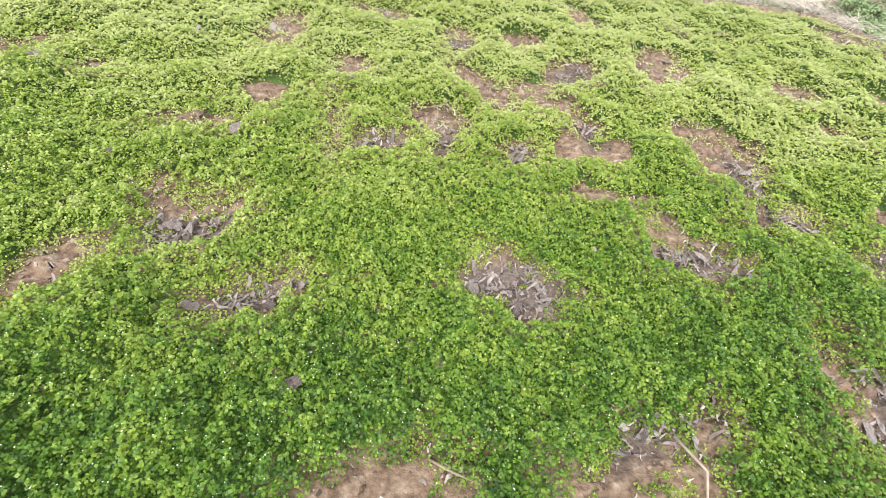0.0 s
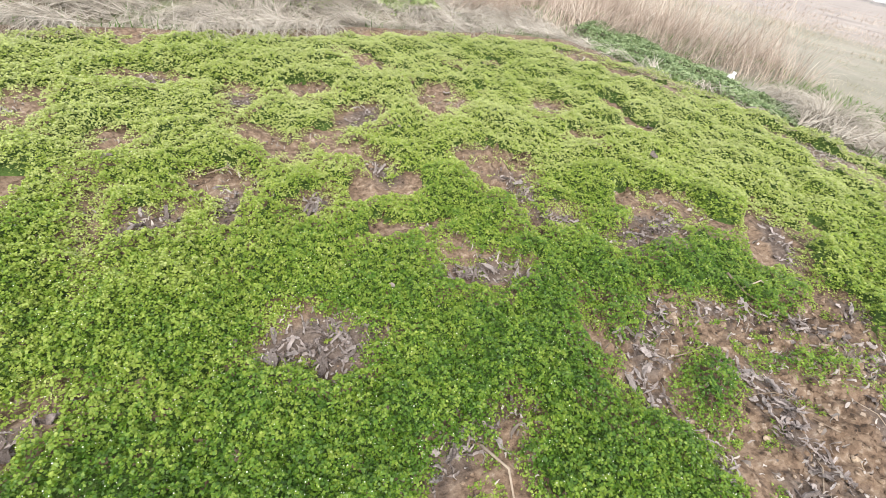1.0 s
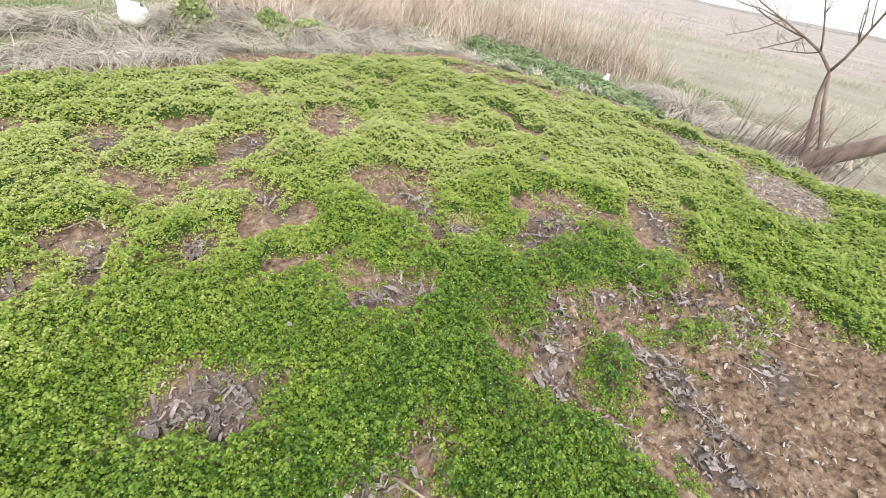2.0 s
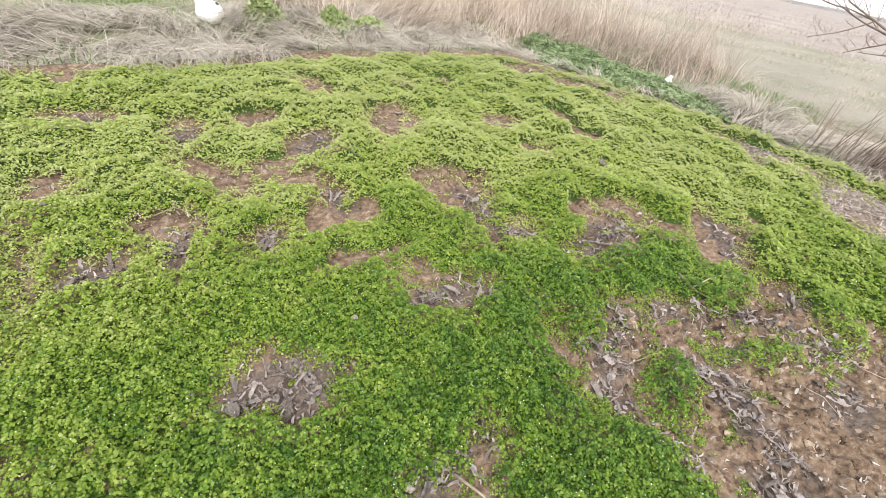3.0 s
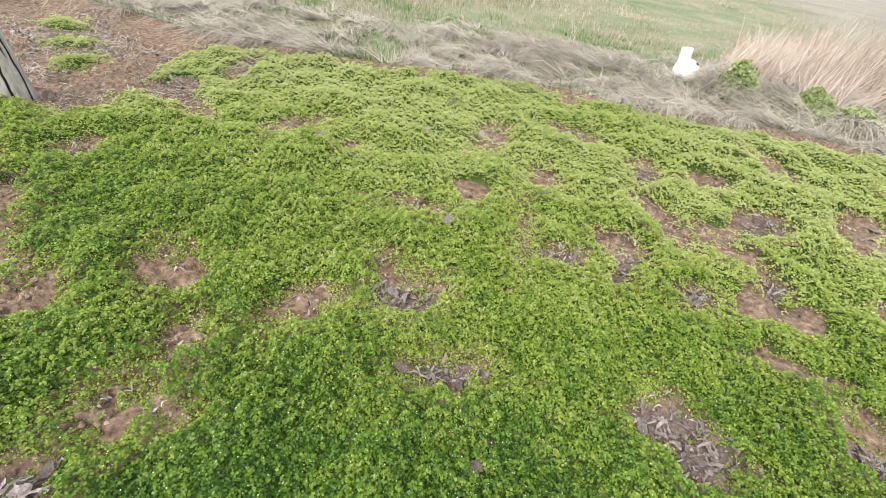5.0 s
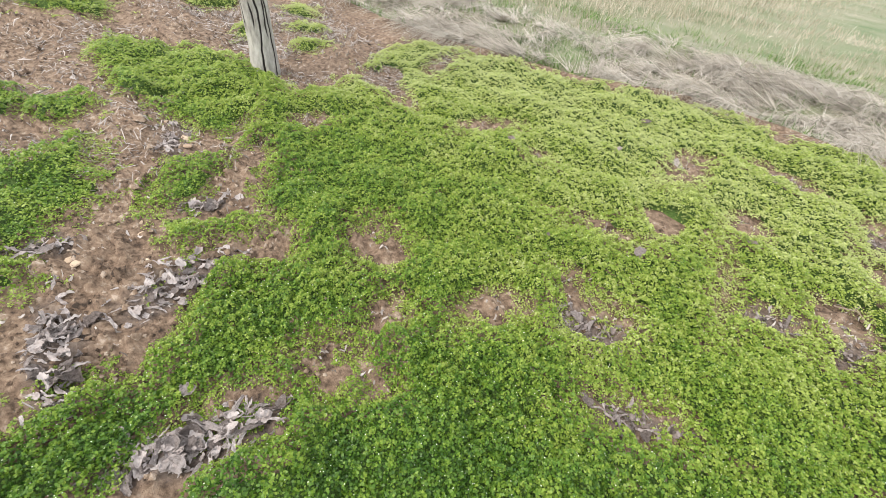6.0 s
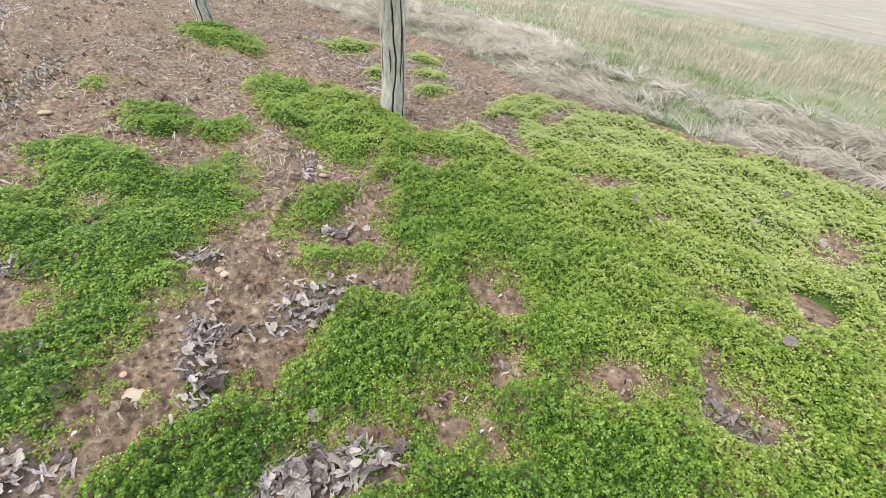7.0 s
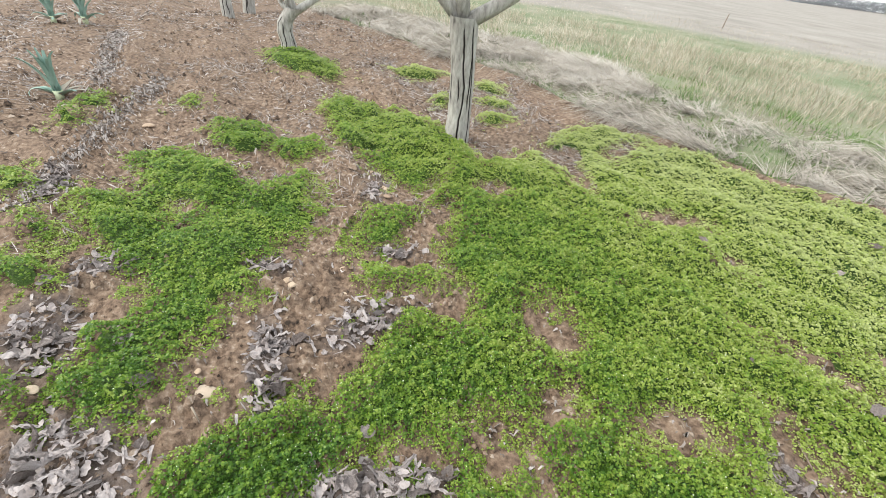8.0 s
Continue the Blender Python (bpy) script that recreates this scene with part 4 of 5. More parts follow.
def hay_bank():
    rng = np.random.default_rng(91)
    n = 9000
    x, y = rng.uniform(-9.5, 6.6, n), rng.uniform(1.2, 7.5, n)
    e = -garden_edge(x, y)
    wide = 1.3 + 1.0 * fbm(x, y, 2.0, 2, 92)
    keep = (e > -0.05 + 0.22 * fbm(x, y, 0.6, 2, 95)) & (e < wide) & (rng.random(n) < 0.2 + 1.6 * smooth(0.3, 0.56, fbm(x, y, 0.8, 3, 51))) & ~((x > 4.0) & (e > 0.12) & (y > 2.4)) & (np.hypot(x - 0.33, y - 5.6) > 0.3)
    x, y = x[keep], y[keep]
    az = -1.7 + 9.0 * (fbm(x, y, 0.8, 2, 93) - 0.5) + rng.normal(0, 0.5, len(x))
    size = rng.uniform(0.6, 1.3, len(x))
    per = 28
    tx, ty, ta, ts = (np.repeat(q, per) for q in (x, y, az, size))
    n = len(tx)
    tx, ty = tx + rng.normal(0, 0.035, n) * ts, ty + rng.normal(0, 0.035, n) * ts
    rise = np.repeat(rng.uniform(0.0, 0.07, len(x)), per)
    v, f = blades(rng, tx, ty, rng.uniform(0.15, 0.55, n) * ts, np.clip(np.repeat(rng.normal(0.97, 0.07, len(x)), per) + rng.normal(0, 0.08, n), 0.1, 1.0), ta + rng.normal(0, 0.4, n) + np.where(rng.random(n) < 0.2, rng.uniform(-2, 2, n), 0), rng.uniform(0.003, 0.0065, n) * (1 + 0.05 * np.hypot(tx, ty - 2)), 2, 0.5, rise)
    tagged(put("dead_grass_bank", mesh_of("dead_grass_bank", v, f), HAY), "matted bleached dead grass lying along the garden edge", "dead grass", kind="stuff")


hay_bank()


def reed_bed():
    rng = np.random.default_rng(101)
    n = 40000
    REEDS = [(0.9, 6.6), (2.2, 6.5), (3.4, 6.6), (4.6, 6.5), (5.15, 5.4), (5.6, 4.7), (6.1, 4.0), (6.7, 3.9), (7.2, 5.2), (7.0, 7.2), (6.0, 9.5), (3.5, 10.5), (1.2, 10)]
    x, y = rng.uniform(0.5, 7.5, n), rng.uniform(3.4, 10.5, n)
    d = inside(x + 0.5 * (fbm(x, y, 0.7, 2, 102) - 0.5), y + 0.5 * (fbm(x, y, 0.7, 2, 103) - 0.5), REEDS)
    gaps = cells(x, y, 0.35, 106)
    keep = (d > 0) & (rng.random(n) < 1.25 - 1.3 * gaps[0])
    x, y, d = x[keep], y[keep], d[keep]
    n = len(x)
    tall = rng.uniform(0.3, 1.05, n) * (0.55 + 0.45 * smooth(0, 0.6, d)) * (0.6 + 0.7 * fbm(x, y, 0.9, 2, 107)) * (0.5 + 0.5 * smooth(1.0, 3.6, x))
    az = np.where(rng.random(n) < 0.5, 0.2 + 6.0 * (fbm(x, y, 0.6, 2, 105) - 0.5), rng.uniform(0, 6.28, n))
    v, f = blades(rng, x, y, tall, np.abs(rng.normal(0.14, 0.17, n)) + rng.uniform(0.2, 0.85, n) * (rng.random(n) < 0.5), az, rng.uniform(0.003, 0.009, n), 4, 0.6)
    tagged(put("reed_bed", mesh_of("reed_bed", v, f), REED), "tall dry reddish-tan reeds beside the ditch", "reeds", kind="stuff")


reed_bed()


def fallen_reeds():
    rng = np.random.default_rng(104)
    n = 5200
    x, y = rng.uniform(0.7, 5.0, n), rng.uniform(5.75, 7.0, n) - 0.15 * rng.random(n)
    keep = rng.random(n) < smooth(0.3, 0.55, fbm(x, y, 0.7, 2, 108))
    x, y = x[keep], y[keep]
    n = len(x)
    az = 0.5 + 5.0 * (fbm(x, y, 0.8, 2, 109) - 0.5) + rng.normal(0, 0.5, n)
    v, f = blades(rng, x, y, rng.uniform(0.3, 0.85, n), np.clip(rng.normal(0.68, 0.18, n), 0.1, 1.0), az, rng.uniform(0.004, 0.008, n), 4, 0.35)
    tagged(put("fallen_reeds", mesh_of("fallen_reeds", v, f), REED), "bent and fallen pale reeds before the reed bed", "reeds", kind="stuff")


fallen_reeds()


def field_grass():
    rng = np.random.default_rng(111)
    n = 210000
    r, a = 3 + 22 * rng.random(n) ** 1.2, np.pi * rng.random(n) ** 0.75
    x, y = r * np.cos(a), r * np.sin(a)
    e = -garden_edge(x, y)
    west, q = smooth(-0.5, -2.5, x), -0.78 * x + 0.63 * y + 1.6 * (fbm(x, y, 1.8, 3, 114) - 0.5)
    band = smooth(5.2, 7.2, q) * smooth(15.5, 12.5, q)
    thick = (1 - west) * smooth(0.36, 0.6, fbm(x, y, 1.3, 3, 112)) + west * (0.1 + 0.9 * band * smooth(0.25, 0.55, fbm(x, y, 0.8, 3, 112)))
    keep = (e > 0.5) & (rng.random(n) < 0.08 + 1.0 * thick) & ~((x > 3.2) & (e < 1.1))
    x, y, r, e, thick, west = x[keep], y[keep], r[keep], e[keep], thick[keep], west[keep]
    n = len(x)
    tall = rng.uniform(0.05, 0.2, n) * (0.45 + 0.55 * smooth(1.0, 4.5, e)) * (0.3 + 0.9 * ((1 - west) * smooth(0.3, 0.7, fbm(x, y, 1.8, 2, 113)) + west * thick)) * np.where(rng.random(n) < 0.04, 1.9, 1.0) * (0.45 + 0.55 * west)
    v, f = blades(rng, x, y, tall, np.abs(rng.normal(0.15, 0.28, n)), rng.uniform(0, 6.28, n), rng.uniform(0.003, 0.006, n) * (1 + 0.08 * r), 2, 0.5)
    tagged(put("field_grass", mesh_of("field_grass", v, f), STRAW), "pale straw and green rough grass over the field", "grass", kind="stuff")


field_grass()


def green_grass():
    rng = np.random.default_rng(121)
    n = 75000
    x, y = rng.uniform(-9.5, 7, n), rng.uniform(1.2, 9, n)
    e = -garden_edge(x, y)
    keep = (e > 0.02) & (e < 3.5) & (rng.random(n) < 0.1 + 1.4 * smooth(0.47, 0.68, fbm(x, y, 0.7, 3, 122)))
    x, y = x[keep], y[keep]
    n = len(x)
    v, f = blades(rng, x, y, rng.uniform(0.035, 0.12, n), np.abs(rng.normal(0.3, 0.3, n)), rng.uniform(0, 6.28, n), rng.uniform(0.004, 0.007, n) * (1 + 0.06 * np.hypot(x, y)), 3, 0.7)
    tagged(put("green_grass", mesh_of("green_grass", v, f), GRASS), "fresh green grass coming through the dead grass", "grass", kind="stuff")


green_grass()


def ditch_weeds():
    rng = np.random.default_rng(131)
    n = 60000
    DITCH = [(3.95, 4.6), (4.5, 5.9), (5.1, 6.3), (5.4, 5.2), (5.75, 4.6), (5.65, 3.6), (5.7, 3.0), (5.2, 2.6), (4.8, 2.8), (4.4, 3.5)]
    x, y = rng.uniform(3.8, 6.0, n), rng.uniform(2.4, 6.5, n)
    d = inside(x + 0.3 * (fbm(x, y, 0.4, 2, 132) - 0.5), y + 0.3 * (fbm(x, y, 0.4, 2, 133) - 0.5), DITCH)
    keep = rng.random(n) < 0.9 * smooth(-0.06, 0.2, d) - 0.15
    x, y, d = x[keep], y[keep], d[keep]
    z = ground_z(x, y) + 0.03 + smooth(0, 0.2, d) * (0.02 + 0.13 * fbm(x, y, 0.25, 2, 134)) * rng.uniform(0.75, 1.0, len(x))
    v, f = leaf_cloud(rng, x, y, z, rng.uniform(0.02, 0.042, len(x)), 0.5, 4)
    tagged(put("ditch_weeds", mesh_of("ditch_weeds", v, f), NETTLE), "deep green leafy weeds filling the ditch", "weeds", kind="stuff")


ditch_weeds()


def weed_bush(x, y, wide, tall, seed, label):
    rng = np.random.default_rng(seed)
    n = 2200
    a, r, h = rng.uniform(0, 6.28, n), np.abs(rng.normal(0, 0.5, n)) * wide, rng.random(n) ** 0.8
    px, py = x + r * np.cos(a) * (1.1 - 0.5 * h), y + r * np.sin(a) * (1.1 - 0.5 * h)
    pz = ground_z(px, py) + 0.02 + h * tall * np.clip(1 - 0.6 * (r / wide) ** 2, 0.1, 1) * (0.35 + 1.1 * fbm(px, py, 0.14, 2, seed))
    v, f = leaf_cloud(rng, px, py, pz, rng.uniform(0.018, 0.05, n), 0.7)
    tagged(put("weed_bush", mesh_of("weed_bush", v, f), BUSH), label, "weed", "leafy weeds in the dead grass")


weed_bush(0.86, 5.5, 0.3, 0.27, 141, "leafy light green weed beside a white jug")
weed_bush(1.65, 5.55, 0.3, 0.17, 142, "low light green weed in the dead grass")
weed_bush(2.05, 5.5, 0.32, 0.15, 143, "low light green weed in the dead grass")


def tussock(x, y, wide, tall, seed, label):
    rng = np.random.default_rng(seed)
    n = 900
    r, a = np.sqrt(rng.random(n)) * wide * 0.4, rng.uniform(0, 6.28, n)
    v, f = blades(rng, x + r * np.cos(a), y + r * np.sin(a), rng.uniform(0.7, 1.3, n) * tall * 1.15, np.abs(rng.normal(0.25, 0.15, n)), a + rng.normal(0, 0.5, n), rng.uniform(0.005, 0.009, n), 5, 1.9)
    tagged(put("grass_tussock", mesh_of("grass_tussock", v, f), HAY), label, "tussock", "dead grass tussocks")


tussock(5.62, 2.75, 0.5, 0.38, 161, "drooping bleached grass tussock on the ditch bank")
tussock(5.6, 2.35, 0.45, 0.24, 162, "low bleached grass tussock on the ditch bank")
tussock(5.5, 1.98, 0.4, 0.16, 163, "flattened bleached grass tussock on the ditch bank")
tussock(5.8, 3.3, 0.4, 0.25, 165, "drooping tan grass tussock on the ditch bank")


# ---- trees ----
def trunk_mesh(name, points, radii, parent, cracks, seed, label="", sides=120, rows=70):
    """A bark-covered stem with long wandering cracks."""
    rng = np.random.default_rng(seed)
    points = np.array(points, float)
    t = np.linspace(0, len(points) - 1, rows)
    centre = np.stack([np.interp(t, np.arange(len(points)), points[:, c]) for c in range(3)], 1)
    for _ in range(4):
        centre[1:-1] = (centre[:-2] + 2 * centre[1:-1] + centre[2:]) / 4
    r = np.interp(t, np.arange(len(points)), radii)
    a = np.linspace(0, 2 * np.pi, sides, endpoint=False)
    lines = [(2 * np.pi * (n + rng.uniform(-0.7, 0.7)) / cracks, rng.uniform(-0.2, 0.5), rng.uniform(0.5, 1.3)) for n in range(cracks)]
    depth = np.zeros((rows, sides))
    s = np.linspace(0, 1, rows)
    for a0, s0, s1 in lines:
        way = a0 + 0.5 * (fbm(s * 4, s * 0 + a0 * 10, 1.0, 3, seed) - 0.5)
        gap = np.abs((a[None] - way[:, None] + np.pi) % (2 * np.pi) - np.pi)
        depth = np.maximum(depth, np.exp(-((gap / 0.045) ** 2)) * (smooth(s0 - 0.1, s0 + 0.1, s) * smooth(s1 + 0.1, s1 - 0.1, s))[:, None])
    lumpy = 1 + 0.07 * (fbm(np.cos(a)[None] * 1.3 + 5 + 0 * s[:, None], np.sin(a)[None] * 1.3 + 4 * s[:, None], 0.8, 3, seed + 1) - 0.5)
    rad = r[:, None] * lumpy * (1 - 0.17 * depth)
    v = np.stack([centre[:, None, 0] + rad * np.cos(a), centre[:, None, 1] + rad * np.sin(a), centre[:, None, 2] + 0 * rad], -1).reshape(-1, 3)
    i = np.arange(rows - 1)[:, None] * sides
    j, k = np.arange(sides)[None], (np.arange(sides)[None] + 1) % sides
    f = np.stack([i + j, i + k, i + sides + k, i + sides + j], -1).reshape(-1, 4)
    me = mesh_of(name, v, f)
    number_on(me, "crack", depth.ravel())
    return tagged(put(name, me, BARK, parent), label)


def limb(parent, start, way, length, radius, seed, depth=2, name="limb"):
    """A bare limb with its own shoots, one mesh."""
    rnd = random.Random(seed)
    bm = bmesh.new()

    def grow(p, d, length, radius, level):
        pts, rad, d = [Vector(p)], [radius], Vector(d).normalized()
        steps = 7
        for n in range(steps):
            d = (d + Vector((rnd.uniform(-0.16, 0.16), rnd.uniform(-0.16, 0.16), rnd.uniform(-0.02, 0.14)))).normalized()
            pts.append(pts[-1] + d * length / steps)
            rad.append(radius * (1 - 0.65 * (n + 1) / steps))
        tube(bm, pts, rad, 12 if level == depth else 6, 0.12, seed)
        if level:
            for n in range(5):
                k = rnd.randint(2, steps - 1)
                side = Vector((rnd.uniform(-1, 1), rnd.uniform(-1, 1), rnd.uniform(0.1, 0.9)))
                grow(pts[k], (d * 0.5 + side).normalized(), length * rnd.uniform(0.35, 0.6), rad[k] * 0.55, level - 1)

    grow(start, way, length, radius, depth)
    return part(name, bm, BARK, parent)


def fruit_tree(x, y, lean, height, radius, limbs, seed, label, cracks=11):
    z = float(ground_z(np.array([x]), np.array([y]))[0]) - 0.03
    tree = new("fruit_tree")
    tree.location = (x, y, z)
    tagged(tree, label, "tree", "fruit trees in the garden row")
    pts = [(dx * height, dy * height, t * height) for dx, dy, t in lean]
    radii = [radius * k for k in np.interp(np.linspace(0, 1, len(pts)), [0, 0.08, 0.3, 0.8, 1], [1.16, 1.02, 0.98, 1.0, 1.12])]
    trunk_mesh("trunk", pts, radii, tree, cracks, seed, "grey trunk with long dark cracks in the bark", 150 if cracks < 12 else 110, 90 if cracks < 12 else 60)
    for k, (way, length, r) in enumerate(limbs):
        top = Vector(pts[-1]) - Vector((0, 0, radius * 0.55))
        limb(tree, top, way, length, r, seed + k)
    return tree


fruit_tree(-3.55, 1.15, [(0, 0, 0), (0.0, 0.0, 0.25), (-0.005, -0.01, 0.5), (-0.015, -0.03, 0.75), (-0.02, -0.06, 1.0)], 0.90, 0.089,
           [((0.75, 1.0, 0.75), 1.3, 0.055), ((-0.65, -1.0, 0.85), 1.3, 0.05), ((0.3, -0.2, 1.1), 1.2, 0.05)], 5, "grey-barked fruit tree with three bare limbs")
fruit_tree(-6.22, 0.38, [(0.0, -0.04, 0), (-0.01, -0.04, 0.25), (-0.03, -0.1, 0.5), (-0.02, -0.08, 0.7), (0.06, 0.12, 1.0)], 0.5, 0.085,
           [((0.35, 0.8, 0.5), 0.9, 0.045), ((0.0, -0.2, 1.0), 0.9, 0.045), ((-0.1, -1.0, 0.25), 0.2, 0.05)], 25, "crooked pruned fruit tree with bare branches", 7)
fruit_tree(-8.4, -0.1, [(0, 0, 0), (-0.02, -0.03, 0.5), (-0.05, -0.06, 1.0)], 0.7, 0.075, [((0.3, -0.8, 0.9), 0.9, 0.045), ((0.0, 0.9, 0.8), 0.9, 0.045)], 45, "bare fruit tree with forked trunk", 7)
fruit_tree(-9.1, 0.25, [(0, 0, 0), (0.02, 0.03, 0.5), (0.0, 0.08, 1.0)], 0.7, 0.085, [((0.3, -0.8, 0.9), 0.9, 0.045), ((0.0, 0.9, 0.8), 0.9, 0.045)], 65, "bare fruit tree with dark trunk", 7)


def ditch_shrub():
    x, y = 5.42, 1.46
    z = float(ground_z(np.array([x]), np.array([y]))[0]) - 0.04
    bush = new("bare_shrub")
    bush.location = (x, y, z)
    tagged(bush, "leafless many-stemmed shrub with a leaning grey trunk", "shrub")
    rnd = random.Random(9)
    bm = bmesh.new()
    tube(bm, [(-0.03, 0.1, -0.02), (0.02, -0.12, 0.16), (0.08, -0.4, 0.4), (0.15, -0.75, 0.72), (0.25, -1.2, 1.1)], [0.085, 0.08, 0.074, 0.066, 0.055], 16, 0.15, 5)
    part("leaning_trunk", bm, SHRUB, bush, "thick grey leaning trunk")
    stem = [(0.0, -0.05, 0), (0.0, -0.06, 0.2), (-0.02, 0.02, 0.45), (-0.03, 0.1, 0.68), (-0.04, 0.13, 0.88), (-0.08, 0.26, 1.0), (-0.13, 0.42, 1.08), (-0.2, 0.62, 1.17), (-0.24, 0.85, 1.22)]
    bm = bmesh.new()
    tube(bm, stem, [0.026, 0.023, 0.02, 0.017, 0.014, 0.011, 0.009, 0.007, 0.004], 12, 0.15, 6)
    part("stem", bm, SHRUB, bush)
    bm = bmesh.new()
    tube(bm, [(0.03, -0.16, 0), (0.02, -0.13, 0.3), (-0.01, 0.02, 0.6), (-0.04, 0.12, 0.86)], [0.022, 0.019, 0.016, 0.013], 10, 0.15, 7)
    part("stem", bm, SHRUB, bush)
    for k, (n, way, length, r) in enumerate([(4, (0.02, -0.35, 1.0), 0.9, 0.013), (5, (-0.1, 0.3, 0.8), 0.7, 0.009), (6, (-0.2, 0.9, 0.1), 0.6, 0.009), (6, (0.1, 0.5, -0.5), 0.4, 0.007), (7, (-0.1, 0.6, -0.45), 0.42, 0.006), (7, (-0.2, 0.8, 0.3), 0.6, 0.008), (8, (0.0, 0.9, -0.1), 0.5, 0.006), (5, (0.1, 0.6, -0.3), 0.4, 0.007)]):
        limb(bush, stem[n], way, length, r, 200 + k, 2, "branch").data.materials[0] = SHRUB
    for k in range(150):
        a, s = rnd.uniform(0, 6.28), rnd.uniform(0.15, 0.62)
        bx, by = rnd.gauss(-0.02, 0.16), rnd.gauss(0.05, 0.26)
        bm = bmesh.new()
        top = (bx + 0.22 * math.cos(a) * s, by - 0.18 * s + 0.22 * math.sin(a) * s, s)
        tube(bm, [(bx, by, 0), (bx * 0.6 + top[0] * 0.4, by * 0.6 + top[1] * 0.4, s * 0.5), top], [0.0042, 0.0034, 0.002], 5, 0.1, k)
        part("shoot", bm, SHRUB, bush)


ditch_shrub()


# ---- leeks ----
def leek(x, y, tall, seed, label):
    rng = np.random.default_rng(seed)
    z = float(ground_z(np.array([x]), np.array([y]))[0])
    plant = new("leek_plant")
    plant.location = (x, y, z)
    tagged(plant, label, "leek", "leeks in the garden row")
    bm = bmesh.new()
    tube(bm, [(0, 0, -0.02), (0, 0, 0.03), (0.003, 0, 0.07)], [0.03, 0.028, 0.032], 14, 0.05, seed)
    part("shank", bm, SHANK, plant, "pale shank")
    n = 30
    for k in range(n):
        az = (k % 2) * np.pi + 0.9 + rng.normal(0, 1.1)
        t = np.linspace(0, 1, 9)
        low = k > 20
        length = tall * rng.uniform(0.75, 1.2) * (0.75 if low else 1.0)
        ang = 0.03 + 0.42 * k / n * rng.uniform(0.3, 1.3) + 0.7 * low + (0.5 + 1.6 * low) * t**3 * rng.uniform(0.0, 1.4)
        r, h = np.cumsum(np.sin(ang)) * length / 9, 0.03 + np.cumsum(np.cos(ang)) * length / 9
        h = np.maximum(h, 0.02)
        w = 0.05 * np.clip(1.15 - t, 0.05, 1) ** 0.7
        side = np.array([-np.sin(az), np.cos(az), 0])
        mid = np.stack([r * np.cos(az), r * np.sin(az), h - 0.012], 1)
        lift = (np.array([0, 0, 1.0]) * 0.3 + np.array([-np.cos(az), -np.sin(az), 0]) * 0.4) * w[:, None]
        v = np.stack([mid - side * w[:, None] / 2 + lift, mid, mid + side * w[:, None] / 2 + lift], 1).reshape(-1, 3)
        put("leaf", mesh_of("leaf", v, grid_faces(3, 9)), HAY if k > 24 else LEEK, plant)


leek(-4.9, -1.56, 0.29, 1, "large blue-green leek standing in bare soil")
leek(-7.52, -1.69, 0.3, 2, "blue-green leek with drooping leaves in soil")
leek(-7.5, -1.98, 0.27, 3, "small blue-green leek in bare soil")
leek(-6.4, -2.6, 0.25, 4, "withered small leek in bare soil")


# ---- jug and bottle ----
def lathe(profile, sides=32):
    bm, rings = bmesh.new(), []
    for r, z in profile:
        rings.append([bm.verts.new((r * math.cos(2 * math.pi * s / sides), r * math.sin(2 * math.pi * s / sides), z)) for s in range(sides)])
    for lo, hi in zip(rings, rings[1:]):
        for s in range(sides):
            bm.faces.new((lo[s], lo[(s + 1) % sides], hi[(s + 1) % sides], hi[s]))
    bm.faces.new(list(reversed(rings[0])))
    bm.faces.new(rings[-1])
    return bm


def white_jug(x, y):
    z = float(ground_z(np.array([x]), np.array([y]))[0])
    jug = new("plastic_jug")
    jug.matrix_world = pose(x, y, z + 0.005, 0, 0, 10)
    tagged(jug, "white plastic jug with a wide neck lying in dead grass", "jug")
    part("body", lathe([(0.03, 0.0), (0.09, 0.005), (0.125, 0.04), (0.138, 0.09), (0.13, 0.14), (0.105, 0.18), (0.06, 0.205), (0.02, 0.212)]), PLASTIC, jug)
    bm = lathe([(0.062, 0.0), (0.064, 0.05), (0.058, 0.12), (0.06, 0.17), (0.057, 0.185), (0.05, 0.185), (0.048, 0.1)])
    neck = part("neck", bm, PLASTIC, jug)
    neck.matrix_basis = pose(-0.055, 0, 0.135, 0, -8, 0)
    bm = lathe([(0.018, 0.0), (0.021, 0.004), (0.02, 0.01), (0.012, 0.012)], 20)
    spout = part("opening", bm, DARK, jug, "dark round opening")
    spout.matrix_basis = pose(0.072, -0.05, 0.185, 25, 35, 0)


white_jug(0.33, 5.65)


def white_bottle(x, y):
    z = float(ground_z(np.array([x]), np.array([y]))[0])
    bottle = new("plastic_bottle")
    bottle.matrix_world = pose(x, y, z + 0.04, 14, 8, 30)
    tagged(bottle, "small white plastic bottle standing in the ditch", "bottle")
    part("body", lathe([(0.035, 0.0), (0.042, 0.006), (0.043, 0.10), (0.04, 0.12), (0.022, 0.14), (0.02, 0.15)]), PLASTIC, bottle)
    part("cap", lathe([(0.023, 0.15), (0.023, 0.172), (0.02, 0.175)], 20), PLASTIC, bottle, "white cap")


white_bottle(5.35, 3.82)


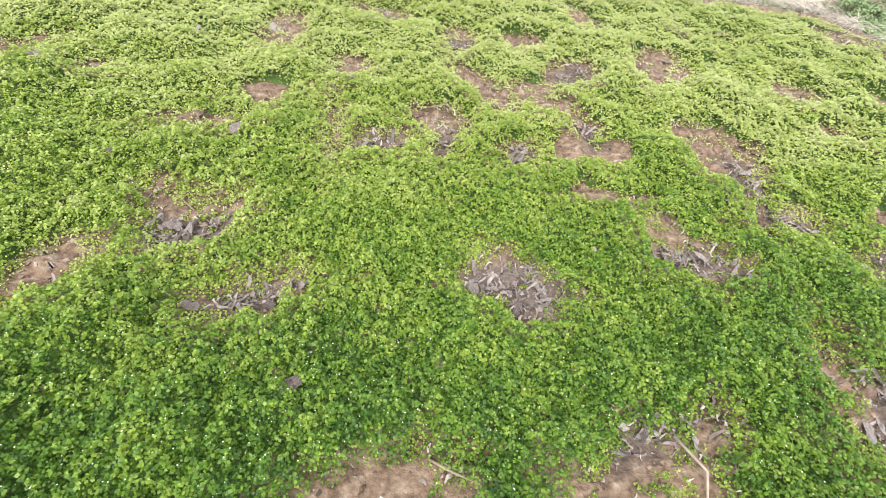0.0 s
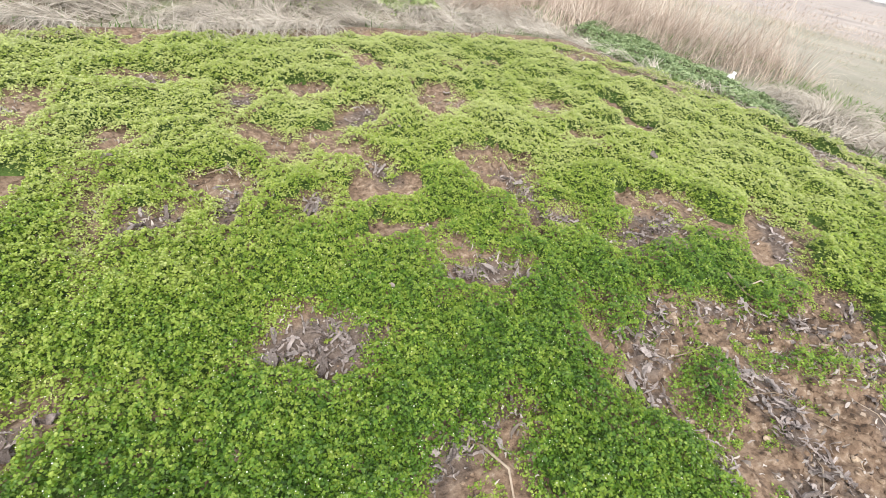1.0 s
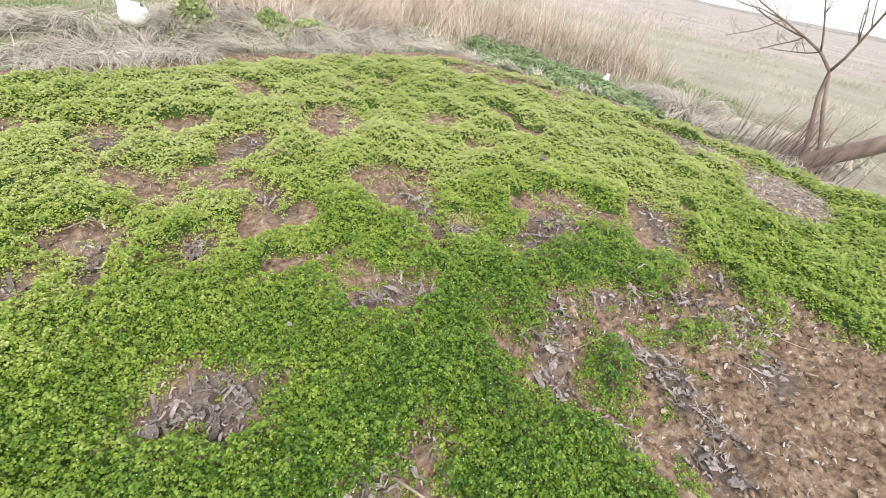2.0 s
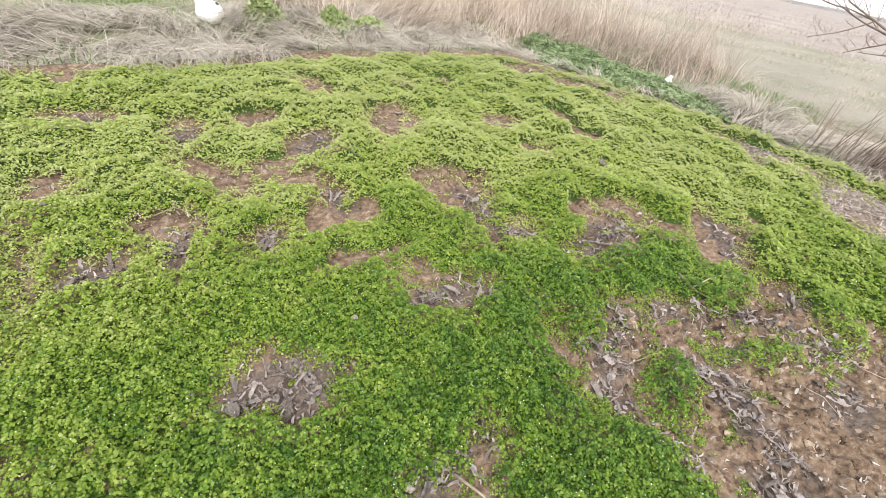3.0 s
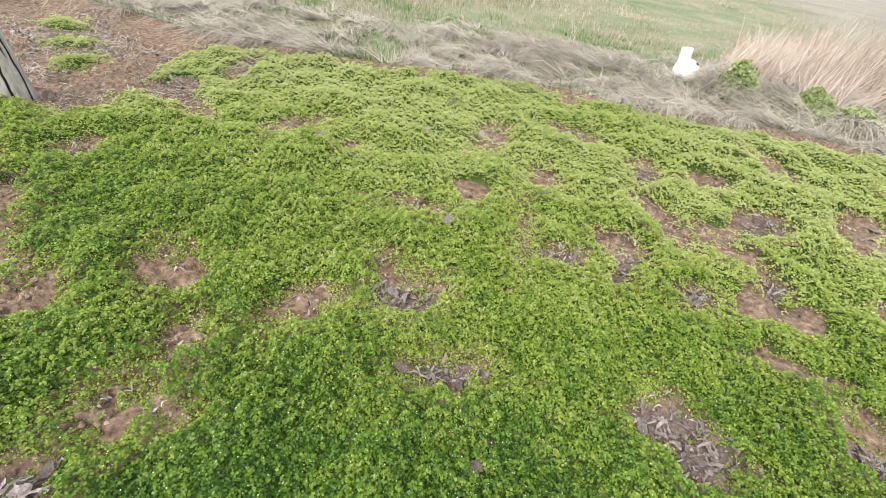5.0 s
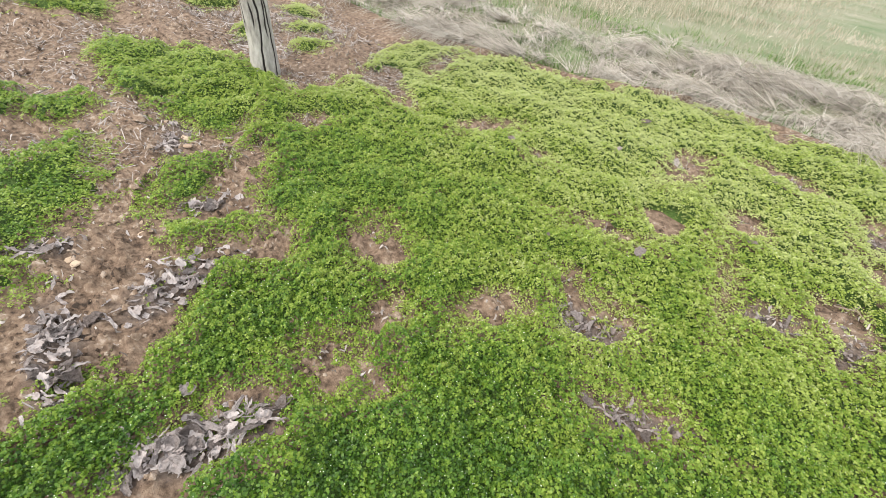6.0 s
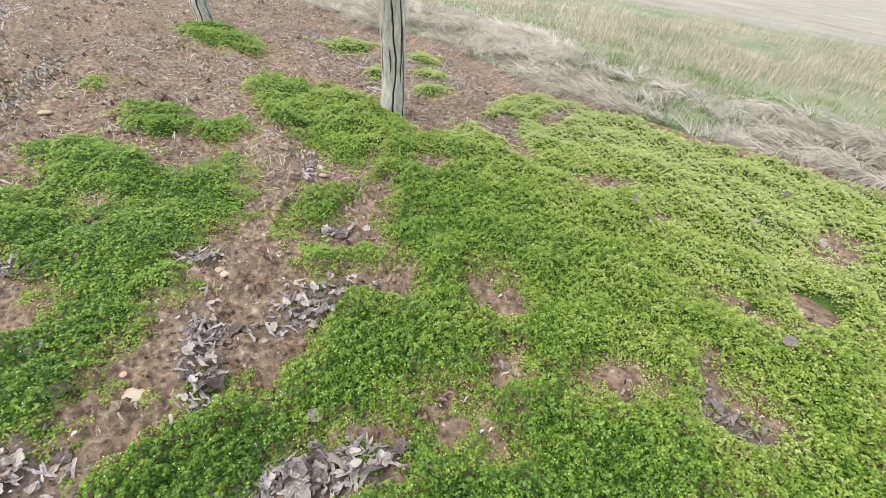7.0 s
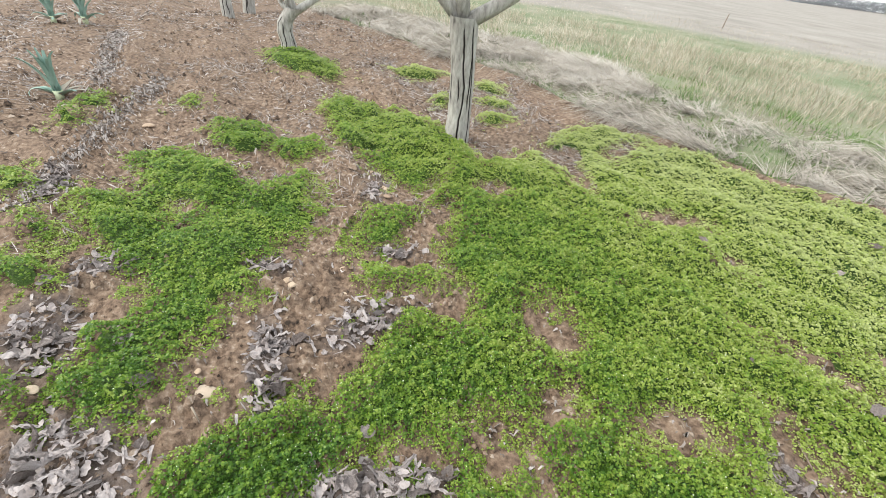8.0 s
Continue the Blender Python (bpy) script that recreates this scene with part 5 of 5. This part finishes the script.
# ---- stakes and the far edge of the field ----
def stake(x, y, tall):
    z = float(ground_z(np.array([x]), np.array([y]))[0])
    bm = bmesh.new()
    tube(bm, [(0, 0, -0.05), (0.005, 0, tall * 0.5), (0.015, 0.01, tall)], [0.02, 0.019, 0.016], 8, 0.15, 1)
    ob = part("stake", bm, TWIG)
    ob.location = (x, y, z)
    tagged(ob, "thin dark wooden stake in the field", "stake", "stakes in the field")


stake(-5.54, 7.1, 0.14)
stake(-12.5, 17.8, 0.5)


def far_trees(name, x0, y0, x1, y1, tall, n, seed, label):
    """A hedge of far trees: many small clumps, with distance haze in their blue-grey colour."""
    rng = np.random.default_rng(seed)
    t = rng.random(n)
    x, y = x0 + t * (x1 - x0) + rng.normal(0, 3, n), y0 + t * (y1 - y0) + rng.normal(0, 3, n)
    top = tall * smooth(0.35, 0.6, fbm(t * 30, t * 0, 2.0, 3, seed))
    z = ground_z(x, y) + rng.random(n) ** 0.8 * top
    v, f = leaf_cloud(rng, x, y, z, rng.uniform(0.5, 1.3, n) * tall / 9, 0.9, 4)
    tagged(put(name, mesh_of(name, v, f), HEDGE_HAZE), label, "trees", kind="stuff")


far_trees("far_hedge", -156, 291, -85, 319, 4.5, 16000, 151, "dark line of far trees at the field's end, haze painted into their colour")
far_trees("far_scrub", 200, 130, 300, 20, 2.0, 14000, 152, "bare scrub far across the field, painted hazy blue-grey")


def hillside_brush():
    """Dry brown brush on the rising ground past the eastern field."""
    rng = np.random.default_rng(153)
    n = 24000
    r, a = 18 + 60 * rng.random(n) ** 1.5, rng.uniform(-0.15, 1.25, n)
    x, y = r * np.cos(a), r * np.sin(a)
    keep = rng.random(n) < 0.1 + smooth(0.42, 0.62, fbm(x, y, 7, 3, 154))
    x, y, r = x[keep], y[keep], r[keep]
    n = len(x)
    v, f = blades(rng, x, y, rng.uniform(0.05, 0.18, n), np.abs(rng.normal(0.3, 0.3, n)), rng.uniform(0, 6.28, n), rng.uniform(0.009, 0.024, n) * r / 20, 2, 0.4)
    tagged(put("hillside_brush", mesh_of("hillside_brush", v, f), REED), "dry brown brush on the rising ground", "brush", kind="stuff")


hillside_brush()
